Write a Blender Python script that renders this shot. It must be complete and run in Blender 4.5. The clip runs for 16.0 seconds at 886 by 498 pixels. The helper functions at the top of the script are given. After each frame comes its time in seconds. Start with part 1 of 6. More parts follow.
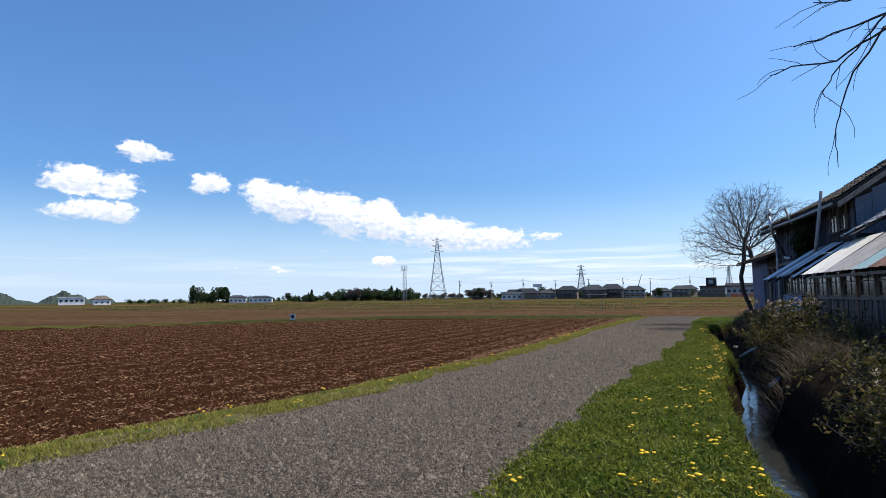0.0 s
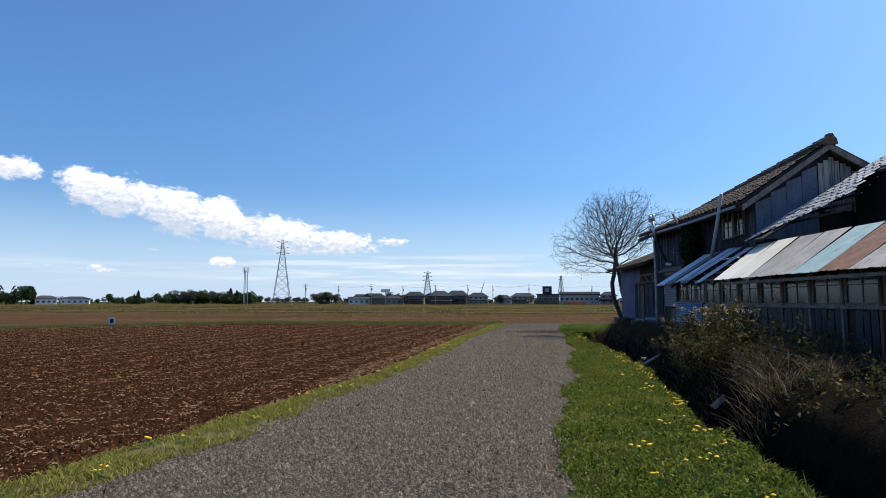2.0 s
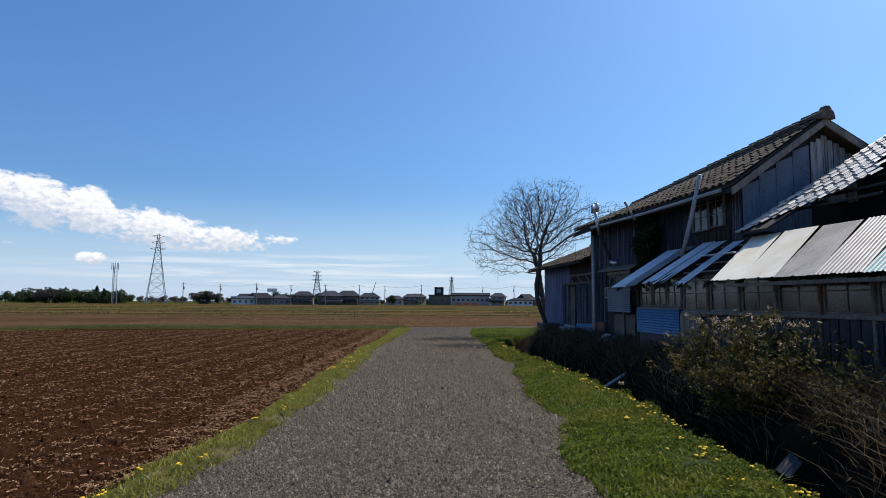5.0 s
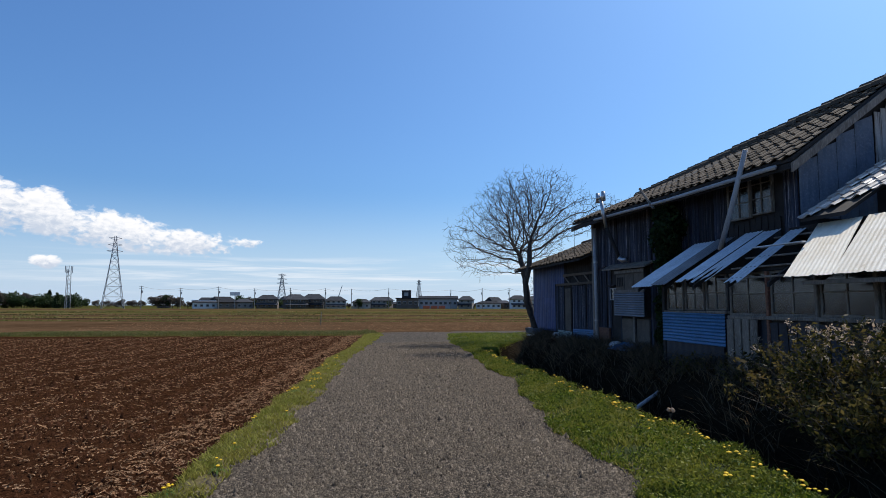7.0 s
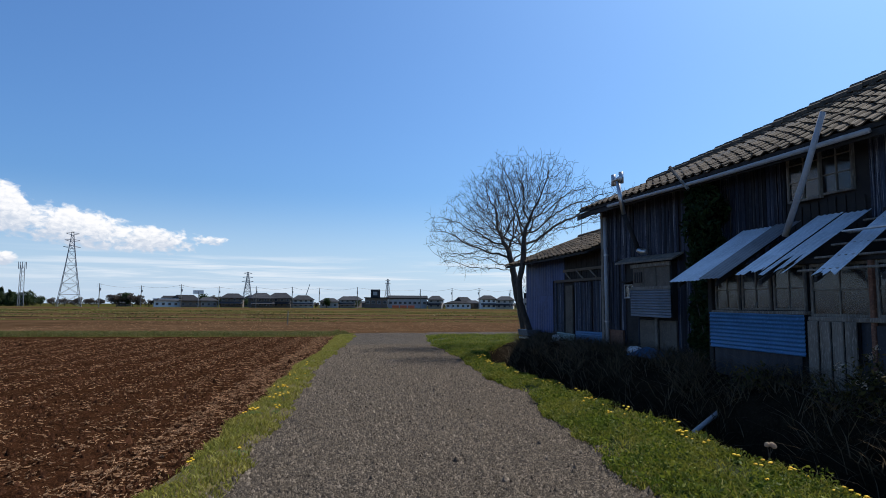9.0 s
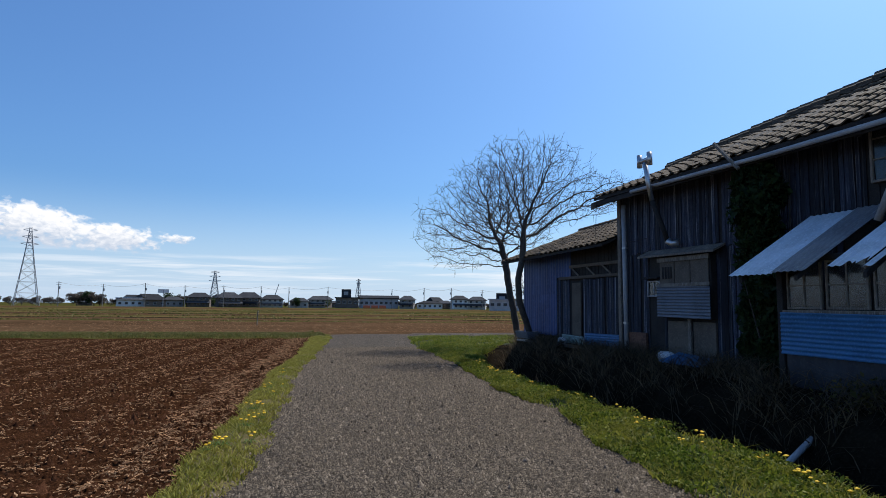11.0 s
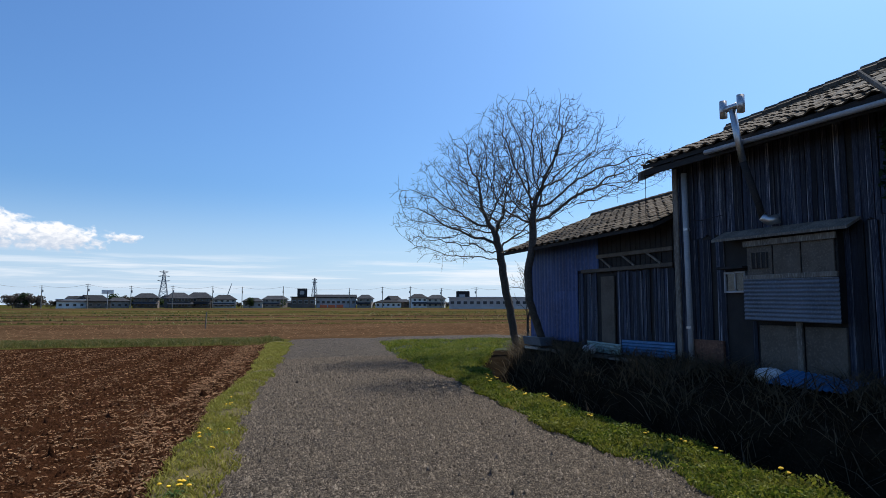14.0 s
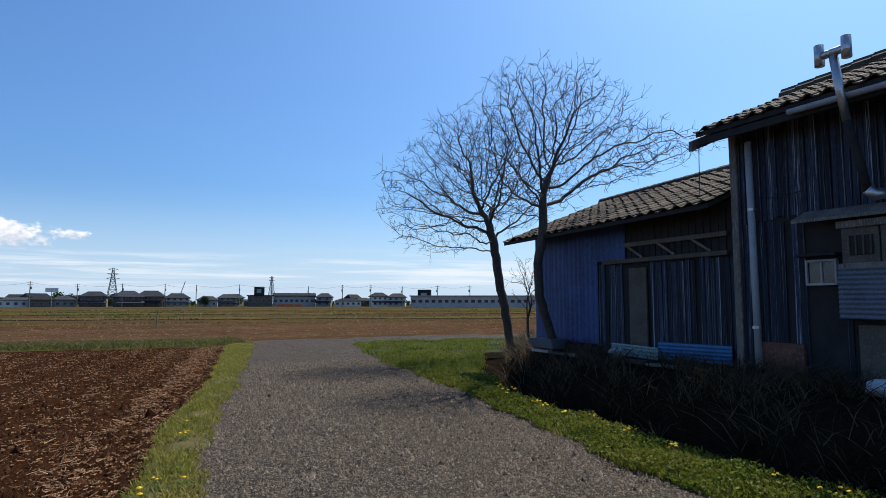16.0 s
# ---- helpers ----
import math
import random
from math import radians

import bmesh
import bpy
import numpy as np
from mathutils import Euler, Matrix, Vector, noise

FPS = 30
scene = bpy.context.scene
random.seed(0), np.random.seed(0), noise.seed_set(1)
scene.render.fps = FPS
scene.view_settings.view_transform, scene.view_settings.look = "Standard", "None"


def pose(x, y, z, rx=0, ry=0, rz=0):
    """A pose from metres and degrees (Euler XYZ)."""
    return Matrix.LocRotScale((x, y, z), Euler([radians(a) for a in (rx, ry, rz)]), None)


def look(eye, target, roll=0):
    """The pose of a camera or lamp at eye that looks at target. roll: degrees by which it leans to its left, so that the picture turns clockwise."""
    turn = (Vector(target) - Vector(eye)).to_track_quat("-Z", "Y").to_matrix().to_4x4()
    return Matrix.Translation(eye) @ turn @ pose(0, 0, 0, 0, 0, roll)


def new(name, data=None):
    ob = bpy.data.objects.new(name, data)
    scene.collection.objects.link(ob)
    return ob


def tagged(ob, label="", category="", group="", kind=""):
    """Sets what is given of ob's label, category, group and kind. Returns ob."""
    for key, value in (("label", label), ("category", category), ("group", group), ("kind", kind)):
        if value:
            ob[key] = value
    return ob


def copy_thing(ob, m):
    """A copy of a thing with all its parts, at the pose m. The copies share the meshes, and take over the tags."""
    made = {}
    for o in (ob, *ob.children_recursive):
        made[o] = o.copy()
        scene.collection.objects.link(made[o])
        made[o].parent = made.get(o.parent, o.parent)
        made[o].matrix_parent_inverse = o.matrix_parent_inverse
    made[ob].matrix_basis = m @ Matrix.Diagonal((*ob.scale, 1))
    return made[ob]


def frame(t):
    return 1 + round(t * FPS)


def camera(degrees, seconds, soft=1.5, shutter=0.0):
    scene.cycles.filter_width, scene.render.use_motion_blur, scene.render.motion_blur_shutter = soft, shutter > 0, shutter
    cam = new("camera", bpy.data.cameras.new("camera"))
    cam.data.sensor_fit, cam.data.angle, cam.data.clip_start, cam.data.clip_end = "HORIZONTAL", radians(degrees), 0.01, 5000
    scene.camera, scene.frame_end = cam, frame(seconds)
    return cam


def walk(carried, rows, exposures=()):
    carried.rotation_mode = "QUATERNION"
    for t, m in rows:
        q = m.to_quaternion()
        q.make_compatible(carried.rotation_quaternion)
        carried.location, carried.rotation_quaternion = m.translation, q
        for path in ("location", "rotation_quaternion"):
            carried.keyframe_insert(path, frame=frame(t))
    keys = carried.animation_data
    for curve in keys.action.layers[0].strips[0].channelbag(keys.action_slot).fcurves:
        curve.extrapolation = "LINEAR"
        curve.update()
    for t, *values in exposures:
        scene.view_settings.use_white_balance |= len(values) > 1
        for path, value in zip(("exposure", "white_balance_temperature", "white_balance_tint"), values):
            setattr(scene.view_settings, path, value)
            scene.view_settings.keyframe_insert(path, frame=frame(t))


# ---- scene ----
cam = camera(71.5, 16.0, soft=0.7)
PATH = [
    (0, (2.571, -1.098, 1.602), (2.064, 0.83, 1.759), -0.8),
    (0.5, (2.144, -0.552, 1.633), (1.743, 1.399, 1.812), -1.0),
    (1, (1.724, 0.185, 1.609), (1.445, 2.158, 1.786), -0.5),
    (1.5, (1.399, 0.954, 1.583), (1.25, 2.94, 1.76), -0.7),
    (2, (1.149, 1.81, 1.55), (1.131, 3.803, 1.72), -0.0),
    (2.5, (1.006, 2.666, 1.537), (1.117, 4.656, 1.708), 0.5),
    (3, (0.906, 3.454, 1.56), (1.09, 5.438, 1.733), 0.6),
    (3.5, (0.864, 4.149, 1.617), (1.093, 6.128, 1.787), 0.4),
    (4, (0.748, 4.825, 1.646), (1.019, 6.799, 1.814), 0.3),
    (6.5, (0.74, 8.298, 1.625), (1.147, 10.247, 1.807), 0.2),
    (7, (0.78, 8.973, 1.641), (1.218, 10.916, 1.824), 0.1),
    (7.5, (0.768, 9.611, 1.64), (1.233, 11.548, 1.821), 0.2),
    (8, (0.843, 10.334, 1.604), (1.333, 12.265, 1.783), 0.2),
    (8.5, (0.856, 10.994, 1.583), (1.371, 12.918, 1.765), 0.3),
    (9, (0.831, 11.524, 1.596), (1.367, 13.442, 1.779), 0.4),
    (11.5, (0.778, 14.25, 1.545), (1.431, 16.132, 1.731), 0.5),
    (12, (0.818, 14.903, 1.539), (1.495, 16.775, 1.725), 0.4),
    (12.5, (0.862, 15.48, 1.577), (1.554, 17.348, 1.759), 0.4),
    (13, (0.952, 16.133, 1.602), (1.668, 17.992, 1.782), 0.3),
    (13.5, (1.007, 16.745, 1.614), (1.741, 18.596, 1.796), 0.2),
    (14, (1.121, 17.364, 1.612), (1.879, 19.206, 1.792), -0.0),
    (14.5, (1.042, 17.917, 1.609), (1.829, 19.747, 1.788), -0.3),
    (15, (1.08, 18.497, 1.598), (1.896, 20.315, 1.775), -0.3),
    (15.5, (1.167, 19.13, 1.582), (2.017, 20.932, 1.758), -0.1),
    (16, (1.228, 19.682, 1.566), (2.106, 21.47, 1.742), 0.0),
]
walk(cam, [(t, look(eye, target, roll)) for t, eye, target, roll in PATH], [(0, 0.22), (1.0, 0.15), (2.0, 0.1), (3.5, 0.0), (7.0, -0.06), (9.0, -0.06), (12.0, 0.0), (16.0, 0.0)])

# ---------- world, sun ----------
SUN_AZ, SUN_EL = 64.0, 55.0          # degrees from +y towards +x, and above the horizon
sun = new("sun", bpy.data.lights.new("sun", "SUN"))
sun.data.energy, sun.data.angle, sun.data.color = 5.0, radians(0.5), (1.0, 0.93, 0.82)
SUN_DIR = Vector((math.sin(radians(SUN_AZ)) * math.cos(radians(SUN_EL)), math.cos(radians(SUN_AZ)) * math.cos(radians(SUN_EL)), math.sin(radians(SUN_EL))))
sun.matrix_world = look(SUN_DIR * 60, (0, 0, 0))

world = bpy.data.worlds.new("sky")
world.use_nodes = True
scene.world = world


class Nodes:
    """A short way to write a node tree."""

    def __init__(self, tree):
        self.tree = tree

    def add(self, kind, **values):
        node = self.tree.nodes.new(kind)
        for key, value in values.items():
            if key in node.inputs:
                self.set(node.inputs[key], value)
        return node

    def set(self, socket, value):
        if isinstance(value, bpy.types.NodeSocket):
            self.tree.links.new(value, socket)
        else:
            socket.default_value = value

    def math(self, op, a, b=0.0, c=0.0, clamp=False):
        node = self.tree.nodes.new("ShaderNodeMath")
        node.operation, node.use_clamp = op, clamp
        for socket, value in zip(node.inputs, (a, b, c)):
            self.set(socket, value)
        return node.outputs[0]

    def mix(self, f, a, b, blend="MIX"):
        node = self.tree.nodes.new("ShaderNodeMix")
        node.data_type, node.blend_type = "RGBA", blend
        for socket, value in zip((node.inputs[0], node.inputs[6], node.inputs[7]), (f, a, b)):
            self.set(socket, (*value, 1) if isinstance(value, tuple) and len(value) == 3 else value)
        return node.outputs[2]

    def noise(self, vector, scale, detail=4.0, rough=0.55, distortion=0.0):
        node = self.tree.nodes.new("ShaderNodeTexNoise")
        for key, value in (("Vector", vector), ("Scale", scale), ("Detail", detail), ("Roughness", rough), ("Distortion", distortion)):
            self.set(node.inputs[key], value)
        return node.outputs["Fac"]

    def ramp(self, f, lo, hi):
        node = self.tree.nodes.new("ShaderNodeMapRange")
        node.clamp = True
        node.interpolation_type = "SMOOTHSTEP"
        for key, value in (("Value", f), ("From Min", lo), ("From Max", hi)):
            self.set(node.inputs[key], value)
        return node.outputs[0]

    def scaled(self, vector, s):
        node = self.tree.nodes.new("ShaderNodeMapping")
        self.set(node.inputs["Vector"], vector)
        node.inputs["Scale"].default_value = s
        return node.outputs[0]


def build_sky():
    n = Nodes(world.node_tree)
    world.node_tree.nodes.clear()
    out, bg = n.add("ShaderNodeOutputWorld"), n.add("ShaderNodeBackground")
    sky = n.add("ShaderNodeTexSky")
    sky.sky_type, sky.sun_disc = "NISHITA", False
    sky.sun_elevation, sky.sun_rotation = radians(SUN_EL), radians(SUN_AZ)
    sky.air_density, sky.dust_density, sky.ozone_density = 1.0, 2.2, 2.4
    co = n.add("ShaderNodeTexCoord").outputs["Generated"]
    sep = n.add("ShaderNodeSeparateXYZ", Vector=co)
    x, y, z = sep.outputs
    deg = 57.2958
    az = n.math("MULTIPLY", n.math("ARCTAN2", x, y), deg)
    el = n.math("MULTIPLY", n.math("ARCSINE", z), deg)
    flat = n.add("ShaderNodeCombineXYZ", X=az, Y=n.math("MULTIPLY", el, 1.5)).outputs[0]
    warp = n.math("MULTIPLY", n.math("SUBTRACT", n.noise(flat, 0.9, 3.0, 0.5), 0.5), 1.2)
    soft_flat = n.add("ShaderNodeCombineXYZ", X=n.math("ADD", az, warp), Y=n.math("MULTIPLY", el, 1.5)).outputs[0]
    puff = n.noise(soft_flat, 0.42, 3.0, 0.45)
    fine = n.noise(soft_flat, 1.7, 6.0, 0.55)
    cover = lit = None
    # azimuth, elevation, half width, half height, rise per degree, density
    for a, e, w, h, fall, dense in CLOUDS:
        da = n.math("SUBTRACT", az, a)
        de = n.math("DIVIDE", n.math("SUBTRACT", n.math("SUBTRACT", el, e), n.math("MULTIPLY", da, fall)), h)
        r = n.math("ADD", n.math("POWER", n.math("ABSOLUTE", n.math("DIVIDE", da, w)), 2.4), n.math("POWER", n.math("ABSOLUTE", de), 2.0))
        one = n.math("SUBTRACT", dense, n.math("MULTIPLY", r, 0.5))
        up = n.math("MULTIPLY_ADD", de, 0.5, one)
        cover = one if cover is None else n.math("MAXIMUM", cover, one)
        lit = up if lit is None else n.math("MAXIMUM", lit, up)
    lumps = n.math("ADD", n.math("MULTIPLY", n.math("SUBTRACT", puff, 0.5), 1.3), n.math("MULTIPLY", n.math("SUBTRACT", fine, 0.5), 0.75))
    body = n.ramp(n.math("ADD", cover, lumps), 0.06, 0.42)
    # long thin streaks low over the horizon
    streak = n.noise(n.add("ShaderNodeCombineXYZ", X=n.math("MULTIPLY", az, 0.05), Y=n.math("MULTIPLY", el, 1.15)).outputs[0], 1.0, 6.0, 0.6, 0.3)
    band = n.math("MULTIPLY", n.ramp(el, 0.2, 2.2), n.math("SUBTRACT", 1.0, n.ramp(el, 3.0, 5.2)))
    side = n.ramp(az, -26.0, -8.0)
    thin = n.math("MULTIPLY", n.math("MULTIPLY", n.ramp(streak, 0.44, 0.66), band), n.math("MULTIPLY_ADD", side, 0.6, 0.2))
    veil = n.math("MULTIPLY", n.math("SUBTRACT", 1.0, n.ramp(el, -1.0, 11.0)), 0.63)
    shade = n.ramp(n.math("ADD", n.math("SUBTRACT", lit, cover), n.math("MULTIPLY", n.math("SUBTRACT", fine, 0.5), 1.3)), -0.38, 0.36)
    white = n.mix(shade, (5.6, 6.3, 7.5), (9.6, 9.6, 9.8))
    blue = n.mix(1.0, sky.outputs[0], SKY_TINT, "MULTIPLY")
    blue = n.mix(veil, blue, (7.6, 9.3, 11.6))
    col = n.mix(thin, blue, (8.4, 8.8, 9.4))
    col = n.mix(body, col, white)
    n.set(bg.inputs["Color"], col)
    bg.inputs["Strength"].default_value = 0.11
    n.tree.links.new(bg.outputs[0], out.inputs[0])


SKY_TINT = (0.62, 1.0, 1.42)
CLOUDS = [(-29.0, 8.9, 4.4, 1.8, -0.1, 0.58), (-22.5, 7.5, 6.5, 2.0, -0.22, 0.62), (-15.5, 6.0, 6.0, 1.7, -0.16, 0.58), (-10.0, 5.4, 4.4, 1.4, -0.05, 0.48), (-5.6, 5.5, 2.0, 0.6, -0.05, 0.35), (-44.7, 9.7, 3.9, 1.5, -0.08, 0.6),
          (-44.2, 7.5, 3.9, 1.15, 0.0, 0.52), (-40.9, 12.5, 2.5, 0.9, -0.05, 0.45), (-35.8, 10.1, 2.2, 1.2, -0.15, 0.45), (-20.2, 3.4, 1.2, 0.6, 0.0, 0.5), (-31.0, 2.7, 4.5, 0.5, -0.05, 0.22), (-25.6, 4.2, 1.0, 0.4, -0.1, 0.3)]
build_sky()
scene.view_settings.exposure = 0.0


# ---------- materials ----------
def material(name, base, dark=None, light=None, scale=6.0, fine=60.0, rough=0.8, bump=0.3, depth=0.01, metal=0.0, stretch=(1, 1, 1), vary=0.0, spec=0.4, streaks=None, islands=False, spots=None):
    """Two scales of colour change, a fine bump, and a change from piece to piece."""
    mat = bpy.data.materials.new(name)
    mat.use_nodes = True
    n = Nodes(mat.node_tree)
    bsdf = mat.node_tree.nodes["Principled BSDF"]
    dark = dark or tuple(c * 0.6 for c in base)
    light = light or tuple(min(1, c * 1.35) for c in base)
    co = n.scaled(n.add("ShaderNodeTexCoord").outputs["Object"], stretch)
    geo = n.add("ShaderNodeNewGeometry")
    if vary:
        info = n.add("ShaderNodeObjectInfo")
        shift = n.add("ShaderNodeVectorMath", )
        shift.operation = "ADD"
        n.set(shift.inputs[0], co)
        n.set(shift.inputs[1], n.math("MULTIPLY", info.outputs["Random"], 37.0))
        co = shift.outputs[0]
    a, b = n.noise(co, scale, 5.0, 0.6), n.noise(co, fine, 3.0, 0.6)
    col = n.mix(n.ramp(a, 0.3, 0.7), dark, base)
    col = n.mix(n.math("MULTIPLY", n.ramp(b, 0.45, 0.75), 0.75), col, light)
    if streaks:
        s = n.noise(n.scaled(co, streaks[1]), 1.0, 4.0, 0.65)
        col = n.mix(n.ramp(s, streaks[2], streaks[2] + 0.14), col, streaks[0])
    if spots:
        s = n.noise(co, spots[1], 3.0, 0.5)
        col = n.mix(n.ramp(s, spots[2], spots[2] + 0.08), col, spots[0])
    if vary or islands:
        r = n.add("ShaderNodeObjectInfo").outputs["Random"] if vary else geo.outputs["Random Per Island"]
        amount = vary or 0.5
        k = n.math("MULTIPLY_ADD", r, 2 * amount, 1 - amount)
        grey = n.add("ShaderNodeCombineXYZ", X=k, Y=k, Z=k).outputs[0]
        col = n.mix(1.0, col, grey, "MULTIPLY")
    n.set(bsdf.inputs["Base Color"], col)
    n.set(bsdf.inputs["Roughness"], n.math("MULTIPLY_ADD", b, 0.25, rough - 0.12, clamp=True))
    bsdf.inputs["Metallic"].default_value = metal
    bsdf.inputs["Specular IOR Level"].default_value = spec
    if bump:
        bm = n.add("ShaderNodeBump", Height=n.math("ADD", n.math("MULTIPLY", a, 0.6), n.math("MULTIPLY", b, 0.4)), Strength=bump, Distance=depth)
        n.set(bsdf.inputs["Normal"], bm.outputs[0])
    return mat


def leaf_material(name, base, light, dry=None, amount=0.6):
    mat = bpy.data.materials.new(name)
    mat.use_nodes = True
    n = Nodes(mat.node_tree)
    bsdf = mat.node_tree.nodes["Principled BSDF"]
    geo = n.add("ShaderNodeNewGeometry")
    r = geo.outputs["Random Per Island"]
    co = n.add("ShaderNodeTexCoord").outputs["Object"]
    col = n.mix(r, base, light)
    patch = n.noise(co, 1.3, 4.0, 0.6)
    if dry:
        col = n.mix(n.math("MULTIPLY", n.ramp(n.math("ADD", patch, n.math("MULTIPLY", r, 0.3)), 0.5, 0.85), amount), col, dry)
    n.set(bsdf.inputs["Base Color"], col)
    bsdf.inputs["Roughness"].default_value = 0.55
    bsdf.inputs["Specular IOR Level"].default_value = 0.12
    tr = n.add("ShaderNodeBsdfTranslucent", Color=col)
    mixer = n.add("ShaderNodeMixShader")
    mixer.inputs[0].default_value = 0.4
    n.tree.links.new(bsdf.outputs[0], mixer.inputs[1])
    n.tree.links.new(tr.outputs[0], mixer.inputs[2])
    n.tree.links.new(mixer.outputs[0], n.tree.nodes["Material Output"].inputs[0])
    return mat


SOIL = material("ploughed_soil", (0.036, 0.015, 0.0075), (0.014, 0.006, 0.0032), (0.072, 0.032, 0.016), 4.5, 38.0, 0.95, 1.0, 0.05, spec=0.0, spots=((0.115, 0.058, 0.03), 30.0, 0.62))
CLOD = material("soil_clod", (0.042, 0.0185, 0.0105), (0.017, 0.0078, 0.0045), (0.085, 0.04, 0.023), 8.0, 60.0, 0.95, 0.6, 0.01, spec=0.0, islands=True)
STRAW = material("straw_litter", (0.18, 0.095, 0.05), (0.05, 0.025, 0.014), (0.46, 0.31, 0.195), 8.0, 60.0, 0.8, 0.2, islands=True, spec=0.0)


def gravel_material():
    """Packed crushed stone: cells of many greys with dark gaps, and earthier worn patches."""
    mat = bpy.data.materials.new("gravel_road")
    mat.use_nodes = True
    n = Nodes(mat.node_tree)
    bsdf = mat.node_tree.nodes["Principled BSDF"]
    co = n.add("ShaderNodeTexCoord").outputs["Object"]
    cell = n.add("ShaderNodeTexVoronoi", Vector=co, Scale=36.0)
    gap = n.add("ShaderNodeTexVoronoi", Vector=co, Scale=36.0)
    gap.feature = "DISTANCE_TO_EDGE"
    shade = n.add("ShaderNodeSeparateColor", Color=cell.outputs["Color"])
    wear = n.ramp(n.noise(co, 0.55, 5.0, 0.6), 0.42, 0.66)
    grain = n.noise(co, 150.0, 3.0, 0.6)
    tone = n.math("POWER", shade.outputs[0], 1.6)
    stone = n.mix(tone, (0.028, 0.022, 0.016), (0.205, 0.162, 0.12))
    stone = n.mix(n.math("MULTIPLY", wear, 0.75), stone, (0.092, 0.071, 0.049))
    stone = n.mix(n.math("MULTIPLY", grain, 0.35), stone, (0.05, 0.042, 0.035))
    edge = n.ramp(gap.outputs["Distance"], 0.0, 0.13)
    col = n.mix(edge, (0.022, 0.018, 0.014), stone)
    n.set(bsdf.inputs["Base Color"], col)
    bsdf.inputs["Roughness"].default_value = 0.9
    bsdf.inputs["Specular IOR Level"].default_value = 0.1
    high = n.math("ADD", n.math("MULTIPLY", edge, n.math("MULTIPLY_ADD", shade.outputs[1], 0.8, 0.4)), n.math("MULTIPLY", grain, 0.25))
    n.set(bsdf.inputs["Normal"], n.add("ShaderNodeBump", Height=high, Strength=0.9, Distance=0.012).outputs[0])
    return mat


GRAVEL = gravel_material()
STONE = material("gravel_stone", (0.11, 0.089, 0.069), (0.04, 0.032, 0.025), (0.25, 0.21, 0.165), 40.0, 60.0, 0.85, 0.3, islands=True, spec=0.1)
VERGE = material("verge_earth", (0.03, 0.04, 0.01), (0.016, 0.02, 0.006), (0.055, 0.068, 0.018), 4.0, 40.0, 0.95, 0.7, 0.03, spec=0.1)
DRYVERGE = material("dry_verge_earth", (0.11, 0.09, 0.035), (0.06, 0.048, 0.02), (0.19, 0.16, 0.065), 4.0, 40.0, 0.95, 0.7, 0.03, spec=0.1)
# the building's deep shade over the ditch is put into this near-black earth colour
BANK = material("shade_dark_bank_earth", (0.015, 0.012, 0.008), (0.008, 0.006, 0.0045), (0.03, 0.023, 0.015), 3.0, 30.0, 0.95, 0.8, 0.05, spec=0.0)
FARFIELD = material("far_field", (0.08, 0.046, 0.025), (0.045, 0.025, 0.013), (0.145, 0.095, 0.055), 0.08, 1.4, 0.95, 0.4, 0.1, spec=0.0, stretch=(0.35, 1.6, 1))
FARGREEN = material("far_grass_strip", (0.062, 0.061, 0.017), (0.038, 0.036, 0.011), (0.09, 0.083, 0.028), 0.12, 1.5, 0.95, 0.4, 0.1, spec=0.0, stretch=(0.3, 1.4, 1))
FARTAN = material("far_stubble", (0.1, 0.073, 0.029), (0.062, 0.044, 0.018), (0.14, 0.106, 0.046), 0.1, 1.3, 0.95, 0.4, 0.1, spec=0.0, stretch=(0.3, 1.4, 1))
GRASS = leaf_material("verge_grass", (0.022, 0.046, 0.005), (0.17, 0.22, 0.024), (0.27, 0.24, 0.04), 0.5)
DRYGRASS = leaf_material("dry_grass", (0.13, 0.125, 0.02), (0.4, 0.35, 0.08), (0.13, 0.17, 0.02), 0.45)
# dark end lowered to carry the shade that lies on the bank
HAY = leaf_material("shade_dark_hay", (0.012, 0.009, 0.006), (0.17, 0.125, 0.075))
# dark blue base paints in shade and skylight; the pale streaks are weathering
PLANK = material("weathered_skylit_shade_plank", (0.024, 0.031, 0.053), (0.009, 0.011, 0.019), (0.07, 0.083, 0.12), 3.0, 40.0, 0.85, 0.7, 0.01, stretch=(3, 3, 0.25), vary=0.7, streaks=((0.3, 0.3, 0.32), (16, 16, 0.9), 0.555))
TIN_BLUE = material("blue_painted_tin", (0.026, 0.064, 0.2), (0.013, 0.034, 0.115), (0.055, 0.105, 0.27), 2.0, 25.0, 0.55, 0.25, 0.004, stretch=(1, 1, 0.5), vary=0.12, streaks=((0.12, 0.085, 0.06), (4, 4, 0.6), 0.68))
# glossy tile whose base is also raised to paint in the sun's glare
TILE_GLARE = material("glossy_sun_glare_tile", (0.42, 0.385, 0.36), (0.27, 0.245, 0.22), (0.55, 0.52, 0.49), 5.0, 45.0, 0.4, 0.2, 0.004, vary=0.25, spec=1.0)
TILE = material("roof_tile", (0.098, 0.074, 0.053), (0.055, 0.042, 0.031), (0.165, 0.128, 0.092), 5.0, 45.0, 0.8, 0.4, 0.006, vary=0.3, spec=0.15, spots=((0.15, 0.12, 0.08), 7.0, 0.62))
WOOD = material("grey_timber", (0.2, 0.17, 0.14), (0.1, 0.085, 0.07), (0.36, 0.32, 0.27), 5.0, 60.0, 0.85, 0.5, 0.005, stretch=(1, 1, 0.2))
# dark wood taken further down, so its colour holds the shade under the eaves
DARKWOOD = material("shade_darkened_timber", (0.026, 0.023, 0.022), (0.013, 0.012, 0.012), (0.055, 0.048, 0.044), 5.0, 60.0, 0.85, 0.5, 0.005)
